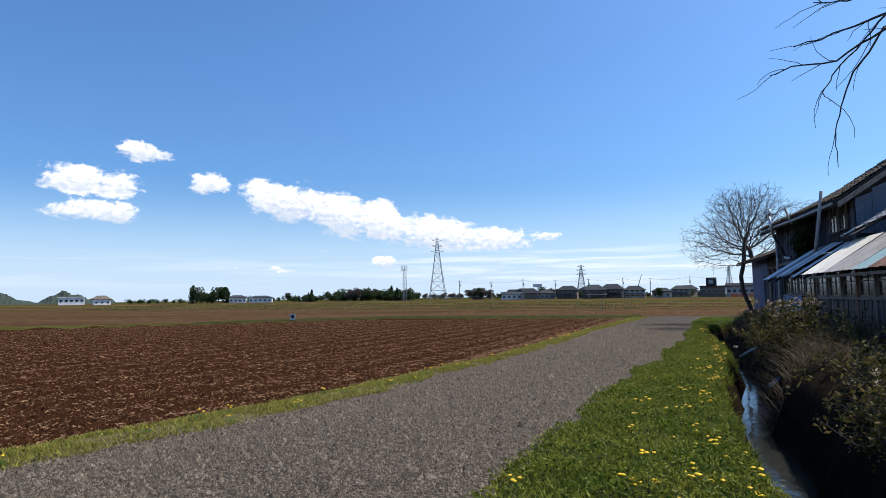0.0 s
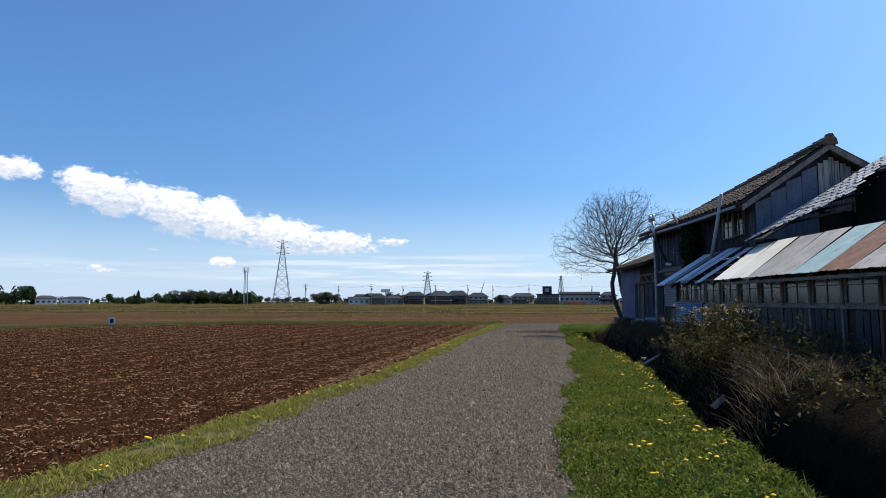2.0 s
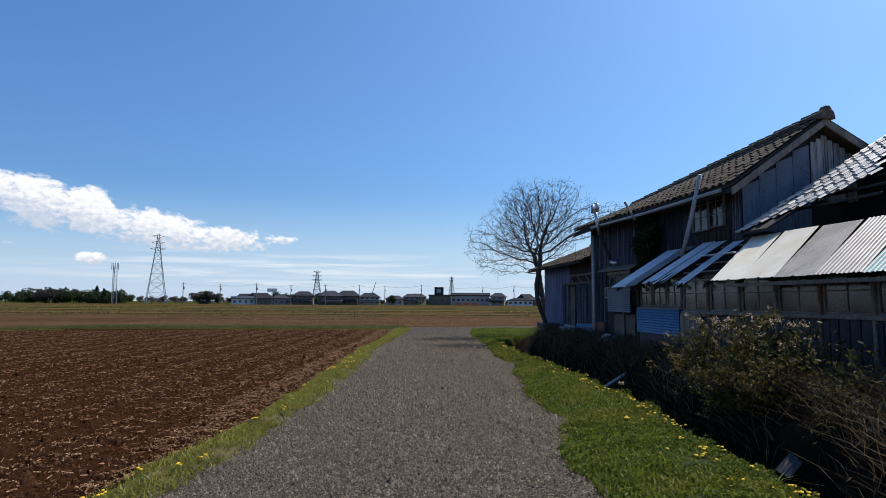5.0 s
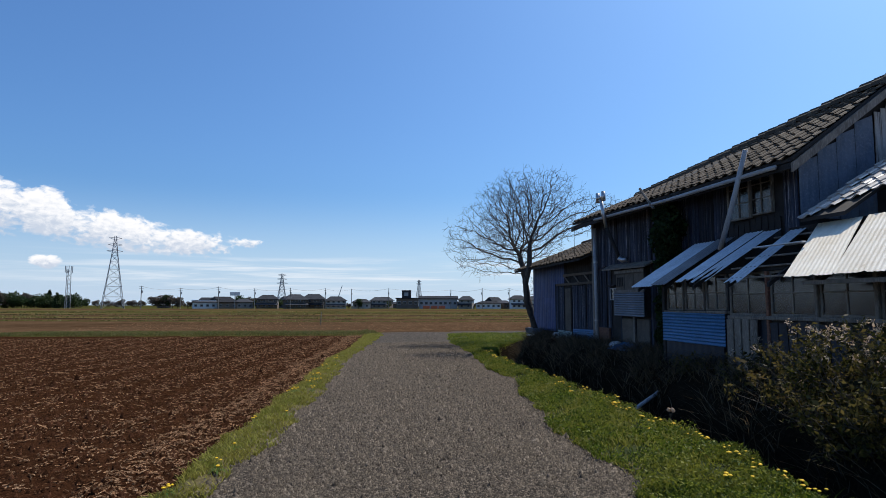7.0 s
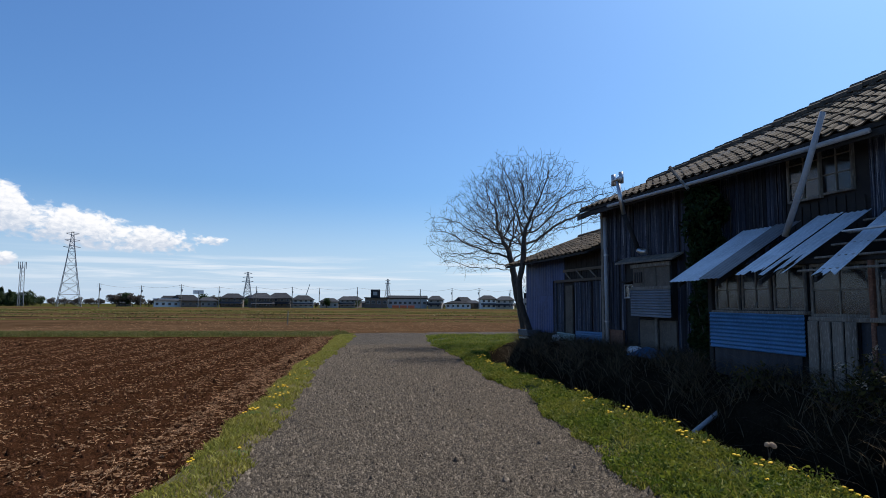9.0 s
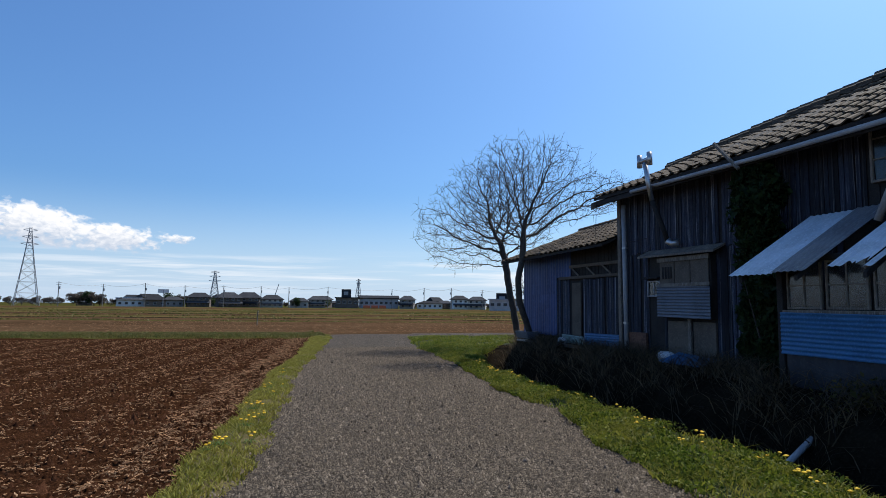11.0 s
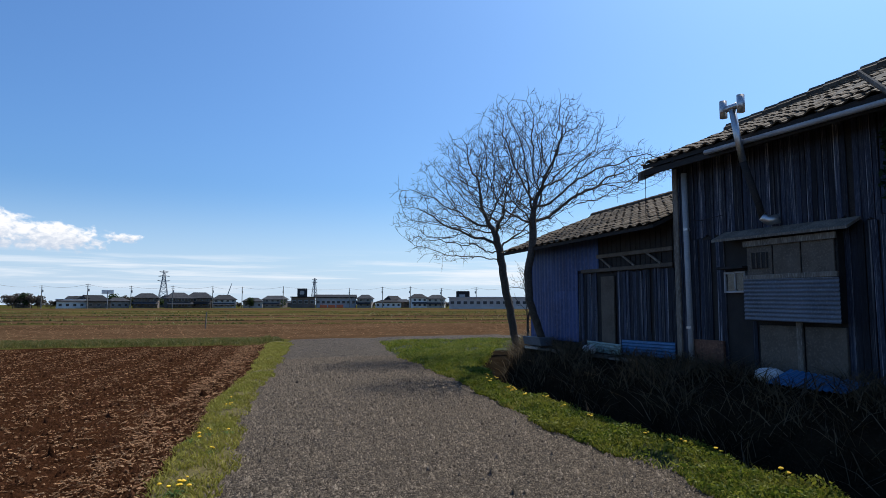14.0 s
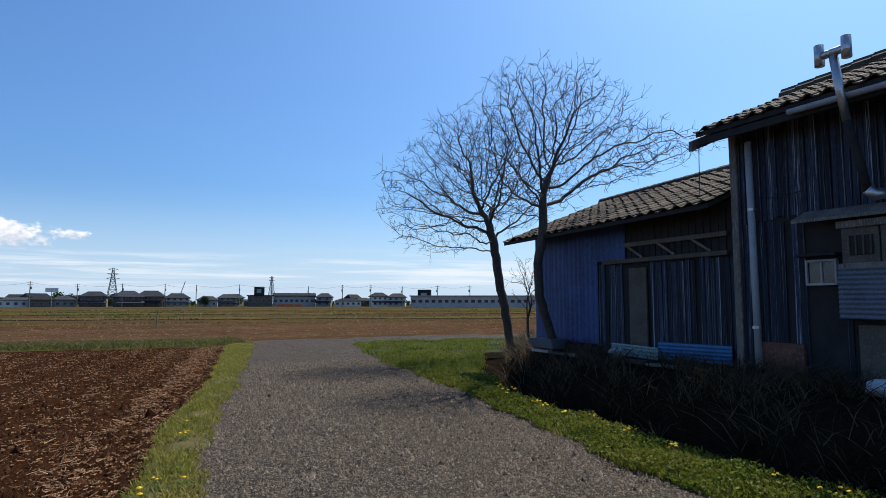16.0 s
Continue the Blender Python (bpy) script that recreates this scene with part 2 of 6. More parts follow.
BARK = material("tree_bark", (0.075, 0.06, 0.048), (0.035, 0.028, 0.023), (0.15, 0.125, 0.10), 14.0, 90.0, 0.9, 0.7, 0.01)


# ---------- mesh helpers ----------
class Geo:
    """Gathers corners and faces of one mesh."""

    def __init__(self):
        self.v, self.f, self.weld = [], [], False

    def quad_strip(self, rings, closed=True, caps=False):
        base, n = len(self.v), len(rings[0])
        for ring in rings:
            self.v.extend(tuple(p) for p in ring)
        for i in range(len(rings) - 1):
            for j in range(n if closed else n - 1):
                k = (j + 1) % n
                self.f.append((base + i * n + j, base + i * n + k, base + (i + 1) * n + k, base + (i + 1) * n + j))
        if caps:
            self.f.append(tuple(base + j for j in reversed(range(n))))
            self.f.append(tuple(base + (len(rings) - 1) * n + j for j in range(n)))
        return self

    def box(self, lo, hi, bevel=0.0):
        (x0, y0, z0), (x1, y1, z1) = lo, hi
        b = min(bevel, (x1 - x0) / 3, (y1 - y0) / 3, (z1 - z0) / 3)
        if b <= 0:
            return self.quad_strip([[(x0, y0, z), (x1, y0, z), (x1, y1, z), (x0, y1, z)] for z in (z0, z1)], caps=True)

        def ring(z, i):
            return [(x0 + i, y0 + b, z), (x0 + b, y0 + i, z), (x1 - b, y0 + i, z), (x1 - i, y0 + b, z), (x1 - i, y1 - b, z), (x1 - b, y1 - i, z), (x0 + b, y1 - i, z), (x0 + i, y1 - b, z)]

        return self.quad_strip([ring(z0, b * 0.7), ring(z0 + b, 0), ring(z1 - b, 0), ring(z1, b * 0.7)], caps=True)

    def tube(self, points, radii, sides=6, caps=True):
        rings = []
        pts = [Vector(p) for p in points]
        up = Vector((0.31, 0.17, 0.93))
        for i, p in enumerate(pts):
            d = (pts[min(i + 1, len(pts) - 1)] - pts[max(i - 1, 0)]).normalized()
            a = d.cross(up)
            a = a.normalized() if a.length > 1e-4 else Vector((1, 0, 0))
            b = d.cross(a)
            r = radii[i] if isinstance(radii, (list, tuple)) else radii
            rings.append([p + a * (r * math.cos(2 * math.pi * k / sides)) + b * (r * math.sin(2 * math.pi * k / sides)) for k in range(sides)])
        return self.quad_strip(rings, caps=caps)

    def prism(self, outline, lo, hi, axis="y"):
        """An outline of (a, b) pairs drawn out along an axis."""
        def at(p, t):
            return (p[0], t, p[1]) if axis == "y" else (t, p[0], p[1]) if axis == "x" else (p[0], p[1], t)
        return self.quad_strip([[at(p, t) for p in outline] for t in (lo, hi)], caps=True)

    def mesh(self, name):
        me = bpy.data.meshes.new(name)
        me.from_pydata(self.v, [], self.f)
        me.update()
        bm = bmesh.new()
        bm.from_mesh(me)
        if self.weld:
            bmesh.ops.remove_doubles(bm, verts=bm.verts, dist=1e-5)
        bmesh.ops.recalc_face_normals(bm, faces=bm.faces)
        bm.to_mesh(me)
        bm.free()
        return me


def thing(name, label, category, at=(0, 0, 0), group="", kind=""):
    ob = new(name)
    ob.location = at
    return tagged(ob, label, category, group, kind)


def part(name, shape, mat, parent=None, label="", smooth=False):
    """One mesh object, under a thing or a part; its corners are given in the world, or in the parent's own space."""
    me = shape.mesh(name) if isinstance(shape, Geo) else shape
    if not me.materials:
        me.materials.append(mat)
    if smooth:
        me.polygons.foreach_set("use_smooth", [True] * len(me.polygons))
    ob = new(name, me)
    if parent:
        ob.parent = parent
    return tagged(ob, label)


def raw_mesh(name, verts, faces, mat, smooth=False):
    """A mesh from numpy corners and faces of one size, with no cleaning up."""
    me = bpy.data.meshes.new(name)
    me.vertices.add(len(verts))
    me.vertices.foreach_set("co", np.asarray(verts, np.float32).ravel())
    faces = np.asarray(faces, np.int32)
    k = faces.shape[1]
    me.loops.add(faces.size)
    me.loops.foreach_set("vertex_index", faces.ravel())
    me.polygons.add(len(faces))
    me.polygons.foreach_set("loop_start", np.arange(0, faces.size, k, dtype=np.int32))
    me.update(calc_edges=True)
    me.validate()
    if smooth:
        me.polygons.foreach_set("use_smooth", np.ones(len(faces), bool))
    me.materials.append(mat)
    return me


def stuff(name, verts, faces, mat, label, category, parent=None):
    ob = new(name, raw_mesh(name, verts, faces, mat))
    if parent:
        ob.parent = parent
        return tagged(ob, label, kind="stuff")
    return tagged(ob, label, category, kind="stuff")


rng = np.random.default_rng(7)


# ---------- ground: one sheet from the road to the horizon ----------
FIELD_EDGE = [(-40, -22), (-8, -8.8), (0, -5.4), (4.2, -3.75), (6, -3.05), (9.3, -1.85), (11.5, -1.35), (15, -0.4), (18.7, 0.15), (23.2, 0.86), (29.3, 1.74), (32, 2.4), (44, 4.2), (60, 6.5)]
ROAD_LEFT = [(-40, -21), (-8, -8.0), (0, -4.6), (3.65, -3.1), (6, -2.24), (8.6, -1.32), (11.6, -0.76), (15, 0.03), (17.6, 0.55), (23, 1.4), (25.6, 1.76), (28.4, 2.1), (30.6, 2.6), (42, 4.8), (60, 7.5)]
ROAD_RIGHT = [(-40, -6), (-8, 0.3), (4.1, 1.65), (5.4, 1.9), (9.2, 2.56), (10.8, 2.9), (12.7, 3.3), (14.5, 3.92), (17, 4.2), (19.6, 4.8), (22, 5.45), (25, 5.62), (27.4, 6.15), (31, 6.7), (37, 7.4), (43.5, 8.9), (60, 12)]
DITCH_EDGE = [(-40, 0.2), (-8, 2.7), (4.5, 3.72), (7, 3.95), (9.2, 4.15), (11.2, 4.5), (13.5, 5.0), (15.4, 5.4), (17.6, 5.7), (19.2, 5.8), (20.8, 6.0), (23, 6.15), (25.7, 6.42), (27, 6.5), (28.7, 6.85), (30, 7.35), (32, 8.1), (36, 10.5), (60, 24)]


def along(table, y):
    return np.interp(y, [p[0] for p in table], [p[1] for p in table])


def wobble(y, seed, size=0.12):
    return size * (np.sin(y * 1.7 + seed) * 0.5 + np.sin(y * 4.1 + seed * 2.3) * 0.35 + np.sin(y * 9.7 + seed * 0.7) * 0.25)


def edges(y):
    return (along(FIELD_EDGE, y) + wobble(y, 1.0, 0.08), along(ROAD_LEFT, y) + wobble(y, 4.0, 0.12), along(ROAD_RIGHT, y) + wobble(y, 2.0, 0.11), along(DITCH_EDGE, y) + wobble(y, 7.0, 0.1))


def smooth(t):
    t = np.clip(t, 0, 1)
    return t * t * (3 - 2 * t)


def field_end(x):
    """Where the ploughed field stops, at a green balk."""
    return np.interp(x, [-60, -40, -26, -14, 5], [20, 27, 36, 47, 44.6])


def ground_z(x, y):
    e1, e2, e3, e4 = edges(y)
    z = np.where(x < e1, -0.10 * smooth((e1 - x) / 0.35), 0.0)
    z = np.where((x > e1) & (x < e2), 0.05 * np.sin(np.pi * np.clip((x - e1) / np.maximum(e2 - e1, 0.1), 0, 1)), z)
    z = np.where((x >= e2) & (x <= e3), 0.03 * np.sin(np.pi * np.clip((x - e2) / np.maximum(e3 - e2, 0.1), 0, 1)), z)
    z = np.where((x > e3) & (x <= e4), 0.05 * smooth((x - e3) / 0.3), z)
    d = x - e4
    fade = 1 - smooth((y - 30.5) / 4.0)
    deep = -0.78 * smooth(d / 0.4) * (1 - smooth((d - 0.75) / 0.5))
    rise = 0.05 + 0.47 * smooth((d - 0.75) / 1.1)
    right = deep * fade + rise * (1 - smooth((y - 35.5) / 4.5)) * (1 - smooth((x - 26) / 8))
    z = np.where(d > 0, right, z)
    balk = smooth((y - field_end(x)) / 0.8) * (x < e1)
    return z + balk * 0.10


def region(x, y):
    """0 soil, 1 gravel, 2 green verge, 3 dry verge, 4 bank, 5 far field, 6 far grass, 7 far stubble"""
    e1, e2, e3, e4 = edges(y)
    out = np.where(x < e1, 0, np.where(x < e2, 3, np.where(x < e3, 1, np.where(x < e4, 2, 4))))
    out = np.where((y > 36.5) & (x > e4) & (x < 40), 2, out)
    fe = field_end(x)
    out = np.where((x < e2) & (y > fe), 6, out)
    past = np.where(x < e1, y > fe + 3.2 + 0.8 * np.sin(x * 0.3), y > 46.6)
    out = np.where((x > e2) & (y > 42.7 + 0.3 * np.sin(x * 1.3)) & (y <= 46.6), 1, out)
    q = y + 0.22 * x + 3.0 * np.sin(x * 0.021)
    k = np.select([q < 72, q < 75, q < 84, q < 87, q < 96, q < 98, q < 112, q < 116, q < 132, q < 136, q < 160, q < 166, q < 200, q < 212, q < 260, q < 290], [5, 6, 5, 4, 7, 6, 5, 4, 7, 5, 6, 5, 7, 6, 5, 7], 6)
    out = np.where(past, k, out)
    return np.where(y < -6, np.where(x < e1, 0, out), out)


def relief(x, y):
    """The lumps and furrows on top of the plain shape."""
    near = np.clip(1 - np.hypot(x - 2, y - 12) / 60, 0, 1)
    kind = region(x, y)
    lump = np.sin(x * 7.3 + y * 3.1) * np.sin(y * 8.9 - x * 2.7) + 0.6 * np.sin(x * 15.1 - y * 12.3) * np.sin(y * 17 + x * 6)
    ridge = np.sin((x - 0.16 * y) * 5.2)
    return near * np.where(kind == 0, 0.022 * lump + 0.018 * ridge, np.where(kind == 4, 0.03 * lump, np.where(kind == 1, 0.0, 0.006 * lump)))


def surface_z(x, y):
    return ground_z(x, y) + relief(x, y)


def build_ground():
    ys = [-45.0]
    while ys[-1] < 3200:
        y = ys[-1]
        ys.append(y + (4 if y < -9 else 0.16 if y < 30 else 0.35 if y < 62 else 0.35 + (y - 62) * 0.05))
    ys = np.array(ys)
    e1, e2, e3, e4 = edges(ys)
    cols = []
    off, step = 0.0, 0.12
    left = [0.0]
    while left[-1] < 3200:
        left.append(left[-1] + step)
        step = step * 1.065
    for d in reversed(left):
        cols.append(e1 - d)
    for a, b, n in ((e1, e2, 6), (e2, e3, 24), (e3, e4, 12)):
        for i in range(1, n + 1):
            cols.append(a + (b - a) * i / n)
    d, step = 0.0, 0.1
    while d < 3200:
        d += step
        step = step if d < 3.2 else step * 1.16
        cols.append(e4 + d)
    xs = np.array(cols).T
    yy = np.repeat(ys[:, None], xs.shape[1], 1)
    zz = ground_z(xs, yy)
    zz = zz + relief(xs, yy)
    r, c = xs.shape
    idx = np.arange(r * c).reshape(r, c)
    faces = np.stack([idx[:-1, :-1], idx[:-1, 1:], idx[1:, 1:], idx[1:, :-1]], -1).reshape(-1, 4)
    me = raw_mesh("ground", np.stack([xs, yy, zz], -1).reshape(-1, 3), faces, SOIL, True)
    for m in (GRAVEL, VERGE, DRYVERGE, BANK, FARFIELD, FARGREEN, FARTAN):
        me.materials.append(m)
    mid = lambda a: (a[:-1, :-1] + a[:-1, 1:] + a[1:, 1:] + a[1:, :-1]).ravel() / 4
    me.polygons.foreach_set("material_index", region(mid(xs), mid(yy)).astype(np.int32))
    tagged(new("ground", me), "flat farmland with a ploughed brown field, gravel track and ditch", "ground", kind="structure")


build_ground()

# ---------- the farm building ----------
RUST = material("rusted_tin", (0.2, 0.09, 0.055), (0.1, 0.045, 0.03), (0.3, 0.16, 0.1), 4.0, 30.0, 0.8, 0.3, 0.004, vary=0.2)
TIN_GREY = material("grey_tin", (0.4, 0.345, 0.285), (0.26, 0.215, 0.17), (0.53, 0.48, 0.42), 2.5, 30.0, 0.42, 0.2, 0.003, vary=0.15, streaks=((0.19, 0.11, 0.07), (3, 6, 1), 0.62))
TIN_CREAM = material("cream_sheet", (0.84, 0.77, 0.63), (0.72, 0.62, 0.46), (0.87, 0.83, 0.74), 2.5, 30.0, 0.4, 0.2, 0.003, vary=0.1, streaks=((0.4, 0.26, 0.13), (3, 6, 1), 0.64))
TIN_WHITE = material("pale_blue_sheet", (0.5, 0.56, 0.62), (0.36, 0.41, 0.46), (0.62, 0.68, 0.73), 2.5, 30.0, 0.45, 0.2, 0.003, vary=0.15, streaks=((0.25, 0.24, 0.23), (3, 6, 1), 0.66))
TIN_TEAL = material("teal_sheet", (0.3, 0.42, 0.4), (0.2, 0.3, 0.28), (0.4, 0.5, 0.48), 2.5, 30.0, 0.5, 0.2, 0.003, streaks=((0.25, 0.13, 0.08), (3, 6, 1), 0.6))
# bluish tin colour lowered to near black for the shade below the awning
TIN_NAVY_SHADE = material("shade_dark_navy_tin", (0.018, 0.023, 0.034), (0.01, 0.013, 0.02), (0.033, 0.04, 0.056), 2.0, 25.0, 0.6, 0.25, 0.004, vary=0.2)
TIN_SLATE = material("blue_grey_tin", (0.125, 0.145, 0.18), (0.085, 0.1, 0.125), (0.18, 0.2, 0.235), 2.5, 30.0, 0.5, 0.2, 0.003)
TIN_PALE = material("pale_blue_tin", (0.135, 0.18, 0.25), (0.09, 0.125, 0.18), (0.19, 0.235, 0.3), 2.0, 25.0, 0.55, 0.25, 0.004, streaks=((0.07, 0.07, 0.08), (4, 4, 0.6), 0.68))
TIN_DARK = material("slate_tin", (0.16, 0.165, 0.175), (0.1, 0.1, 0.11), (0.24, 0.245, 0.25), 2.5, 30.0, 0.5, 0.2, 0.003)
PANEL_BLUE = material("bright_blue_tin", (0.035, 0.15, 0.32), (0.022, 0.105, 0.23), (0.065, 0.21, 0.4), 3.0, 30.0, 0.5, 0.2, 0.003, streaks=((0.1, 0.12, 0.13), (3, 3, 1), 0.66))
PEELED = material("peeled_board", (0.42, 0.41, 0.4), (0.3, 0.29, 0.28), (0.6, 0.59, 0.58), 4.0, 50.0, 0.85, 0.5, 0.004, stretch=(3, 3, 0.4), vary=0.25, streaks=((0.06, 0.05, 0.045), (7, 7, 0.9), 0.52))
BOARD = material("plywood_board", (0.12, 0.098, 0.077), (0.075, 0.06, 0.047), (0.175, 0.145, 0.118), 2.5, 35.0, 0.85, 0.3, 0.003, vary=0.2, streaks=((0.1, 0.085, 0.07), (5, 5, 0.8), 0.62))
STEEL = material("stainless_flue", (0.5, 0.5, 0.51), (0.38, 0.38, 0.39), (0.62, 0.62, 0.63), 4.0, 40.0, 0.35, 0.1, 0.002, metal=0.85)
PVC = material("grey_pvc_pipe", (0.36, 0.36, 0.37), (0.28, 0.28, 0.29), (0.42, 0.42, 0.43), 4.0, 40.0, 0.5, 0.1, 0.002)
CONCRETE = material("old_concrete", (0.2, 0.19, 0.175), (0.12, 0.115, 0.105), (0.28, 0.27, 0.25), 4.0, 45.0, 0.9, 0.5, 0.006)
PLASTIC = material("white_plastic", (0.62, 0.64, 0.66), (0.5, 0.52, 0.54), (0.72, 0.73, 0.75), 6.0, 40.0, 0.5, 0.3, 0.01)


def glass_material():
    mat = bpy.data.materials.new("dusty_glass")
    mat.use_nodes = True
    n = Nodes(mat.node_tree)
    bsdf = mat.node_tree.nodes["Principled BSDF"]
    co = n.add("ShaderNodeTexCoord").outputs["Object"]
    dust = n.noise(co, 5.0, 5.0, 0.6)
    n.set(bsdf.inputs["Base Color"], n.mix(dust, (0.12, 0.13, 0.14), (0.3, 0.31, 0.32)))
    n.set(bsdf.inputs["Roughness"], n.math("MULTIPLY_ADD", dust, 0.22, 0.02))
    n.set(bsdf.inputs["Transmission Weight"], n.math("MULTIPLY_ADD", dust, -0.25, 1.0))
    bsdf.inputs["IOR"].default_value = 1.5
    return mat


GLASS = glass_material()

FAR_Y, PAD = 26.05, 0.5
WALL_X, GABLE_Y = 9.3, 18.1
E0, E1 = Vector((8.72, 17.6, 4.14)), Vector((8.72, 26.22, 4.14))        # main eave, from the near end to the far end
R0, R1 = Vector((11.15, 17.8, 5.74)), Vector((10.95, 26.3, 5.02))        # main ridge
B0, B1 = Vector((8.75, 8.0, 3.08)), Vector((8.75, 17.5, 3.08))          # near block, eave and ridge
C0, C1 = Vector((13.2, 8.0, 5.75)), Vector((13.2, 17.5, 5.75))
W0, W1 = Vector((8.9, 26.2, 3.08)), Vector((8.85, 31.95, 2.98))         # wing
X0, X1 = Vector((11.8, 26.2, 4.3)), Vector((11.8, 31.95, 4.12))


def tile_mesh():
    g = Geo()
    w, l = 0.285, 0.30
    prof = [(-0.5, 0.0), (-0.36, -0.018), (-0.15, -0.022), (0.08, 0.004), (0.26, 0.03), (0.42, 0.022), (0.5, 0.0)]
    top_f = [(a * w, 0.0, z + 0.03) for a, z in prof]
    top_b = [(a * w, l, z + 0.004) for a, z in prof]
    low_f = [(a * w, 0.006, z + 0.008) for a, z in prof]
    g.quad_strip([low_f, top_f, top_b], closed=False)
    return g.mesh("tile")


TILE_MESH = tile_mesh()
TILE_MESH.materials.append(TILE)
GLOSS_MESH = tile_mesh()
GLOSS_MESH.materials.append(TILE_GLARE)
TILE_V = np.array([v.co[:] for v in TILE_MESH.vertices])
TILE_F = np.array([p.vertices[:] for p in TILE_MESH.polygons])


def tiled_slope(parent, e0, e1, r0, r1, keep, label, mesh=None, mat=TILE, gone=None):
    """Rows of pantiles between an eave and a ridge; those for which keep(point, row) holds are pieces of their own."""
    cols, rows = round((e1 - e0).length / 0.265), round((r0 - e0).length / 0.235)
    rest_v, rest_f = [], []
    pick = random.Random(3)
    for j in range(rows):
        for i in range(cols):
            u, v = (i + 0.5) / cols, j / rows
            p = e0.lerp(e1, u).lerp(r0.lerp(r1, u), v)
            along_ = (e1 - e0).lerp(r1 - r0, v).normalized()
            up = (r0.lerp(r1, u) - e0.lerp(e1, u)).normalized()
            if gone and gone(p):
                continue
            nrm = along_.cross(up)
            if nrm.z < 0:
                nrm = -nrm
            side = up.cross(nrm)
            a = pick.gauss(0, 0.035)
            m = Matrix((side, up, nrm)).transposed().to_4x4() @ Matrix.Rotation(a, 4, "Z") @ Matrix.Rotation(pick.gauss(0, 0.02), 4, "Y")
            m.translation = p + nrm * (0.012 + abs(pick.gauss(0, 0.006))) - up * (0.03 + pick.gauss(0, 0.008))
            if keep(p, j):
                ob = new("tile", mesh or TILE_MESH)
                ob.parent = parent
                ob.matrix_basis = m
            else:
                q = TILE_V @ np.array(m.to_3x3()).T + np.array(m.translation)
                rest_f.append(TILE_F + len(rest_v) * len(TILE_V))
                rest_v.append(q)
    if rest_v:
        stuff("roof_tiles", np.concatenate(rest_v), np.concatenate(rest_f), mat, label, "", parent)


def slab(parent, name, e0, e1, r0, r1, thick, mat):
    """A board of even thickness between an eave and a ridge."""
    down = Vector((0, 0, -thick))
    return part(name, Geo().quad_strip([[e0, e1, e1 + down, e0 + down], [r0, r1, r1 + down, r0 + down]], caps=True), mat, parent)


def corrugated(p0, p1, q0, q1, pitch=0.076, amp=0.011, jag=0.0, seed=0, rows=5, sag=0.0):
    """A wavy sheet with edges p0-p1 below and q0-q1 above."""
    r = random.Random(seed)
    p0, p1, q0, q1 = (Vector(p) for p in (p0, p1, q0, q1))
    n = max(6, int((p1 - p0).length / pitch * 5))
    nrm = (p1 - p0).cross(q0 - p0).normalized()
    if nrm.z < -0.01 or (abs(nrm.z) < 0.01 and nrm.x > 0):
        nrm = -nrm
    top, under = [], []
    bite = [max(0.0, jag * (math.sin(k * 0.23 + seed) + math.sin(k * 0.61 + seed * 2) * 0.7 + r.gauss(0, 0.25)) * 0.5) for k in range(n + 1)]
    for j in range(rows + 1):
        v = j / rows
        row = []
        for k in range(n + 1):
            u = k / n
            vv = max(v, bite[k])
            p = p0.lerp(p1, u).lerp(q0.lerp(q1, u), vv)
            p = p + nrm * (amp * math.sin(2 * math.pi * u * (p1 - p0).length / pitch)) - Vector((0, 0, sag * math.sin(math.pi * u) * math.sin(math.pi * (1 - vv * 0.6))))
            row.append(p)
        top.append(row)
        under.append([p - nrm * 0.004 for p in row])
    g = Geo()
    g.quad_strip(top, closed=False)
    g.quad_strip(under, closed=False)
    g.quad_strip([top[0], under[0]], closed=False)
    g.quad_strip([top[-1], under[-1]], closed=False)
    return g


def plank_mesh(w, h, t, seed):
    """An upright board with a ragged foot and worn edges, its base at the origin, facing -x."""
    r = random.Random(seed)
    foot = [r.uniform(0, 0.05) for _ in range(4)]
    ys = [-w / 2, -w / 6, w / 6, w / 2]
    g = Geo()
    front, back = [], []
    for j, z in enumerate((0, h * 0.33, h * 0.7, h)):
        bow = r.gauss(0, 0.004)
        front.append([(-t + bow + (0.004 if k in (0, 3) else 0), ys[k], z + (foot[k] if j == 0 else 0)) for k in range(4)])
        back.append([(0, ys[3 - k], z + (foot[3 - k] if j == 0 else 0)) for k in range(4)])
    g.quad_strip([f + b for f, b in zip(front, back)], caps=True)
    return g.mesh("plank")


PLANKS = {}


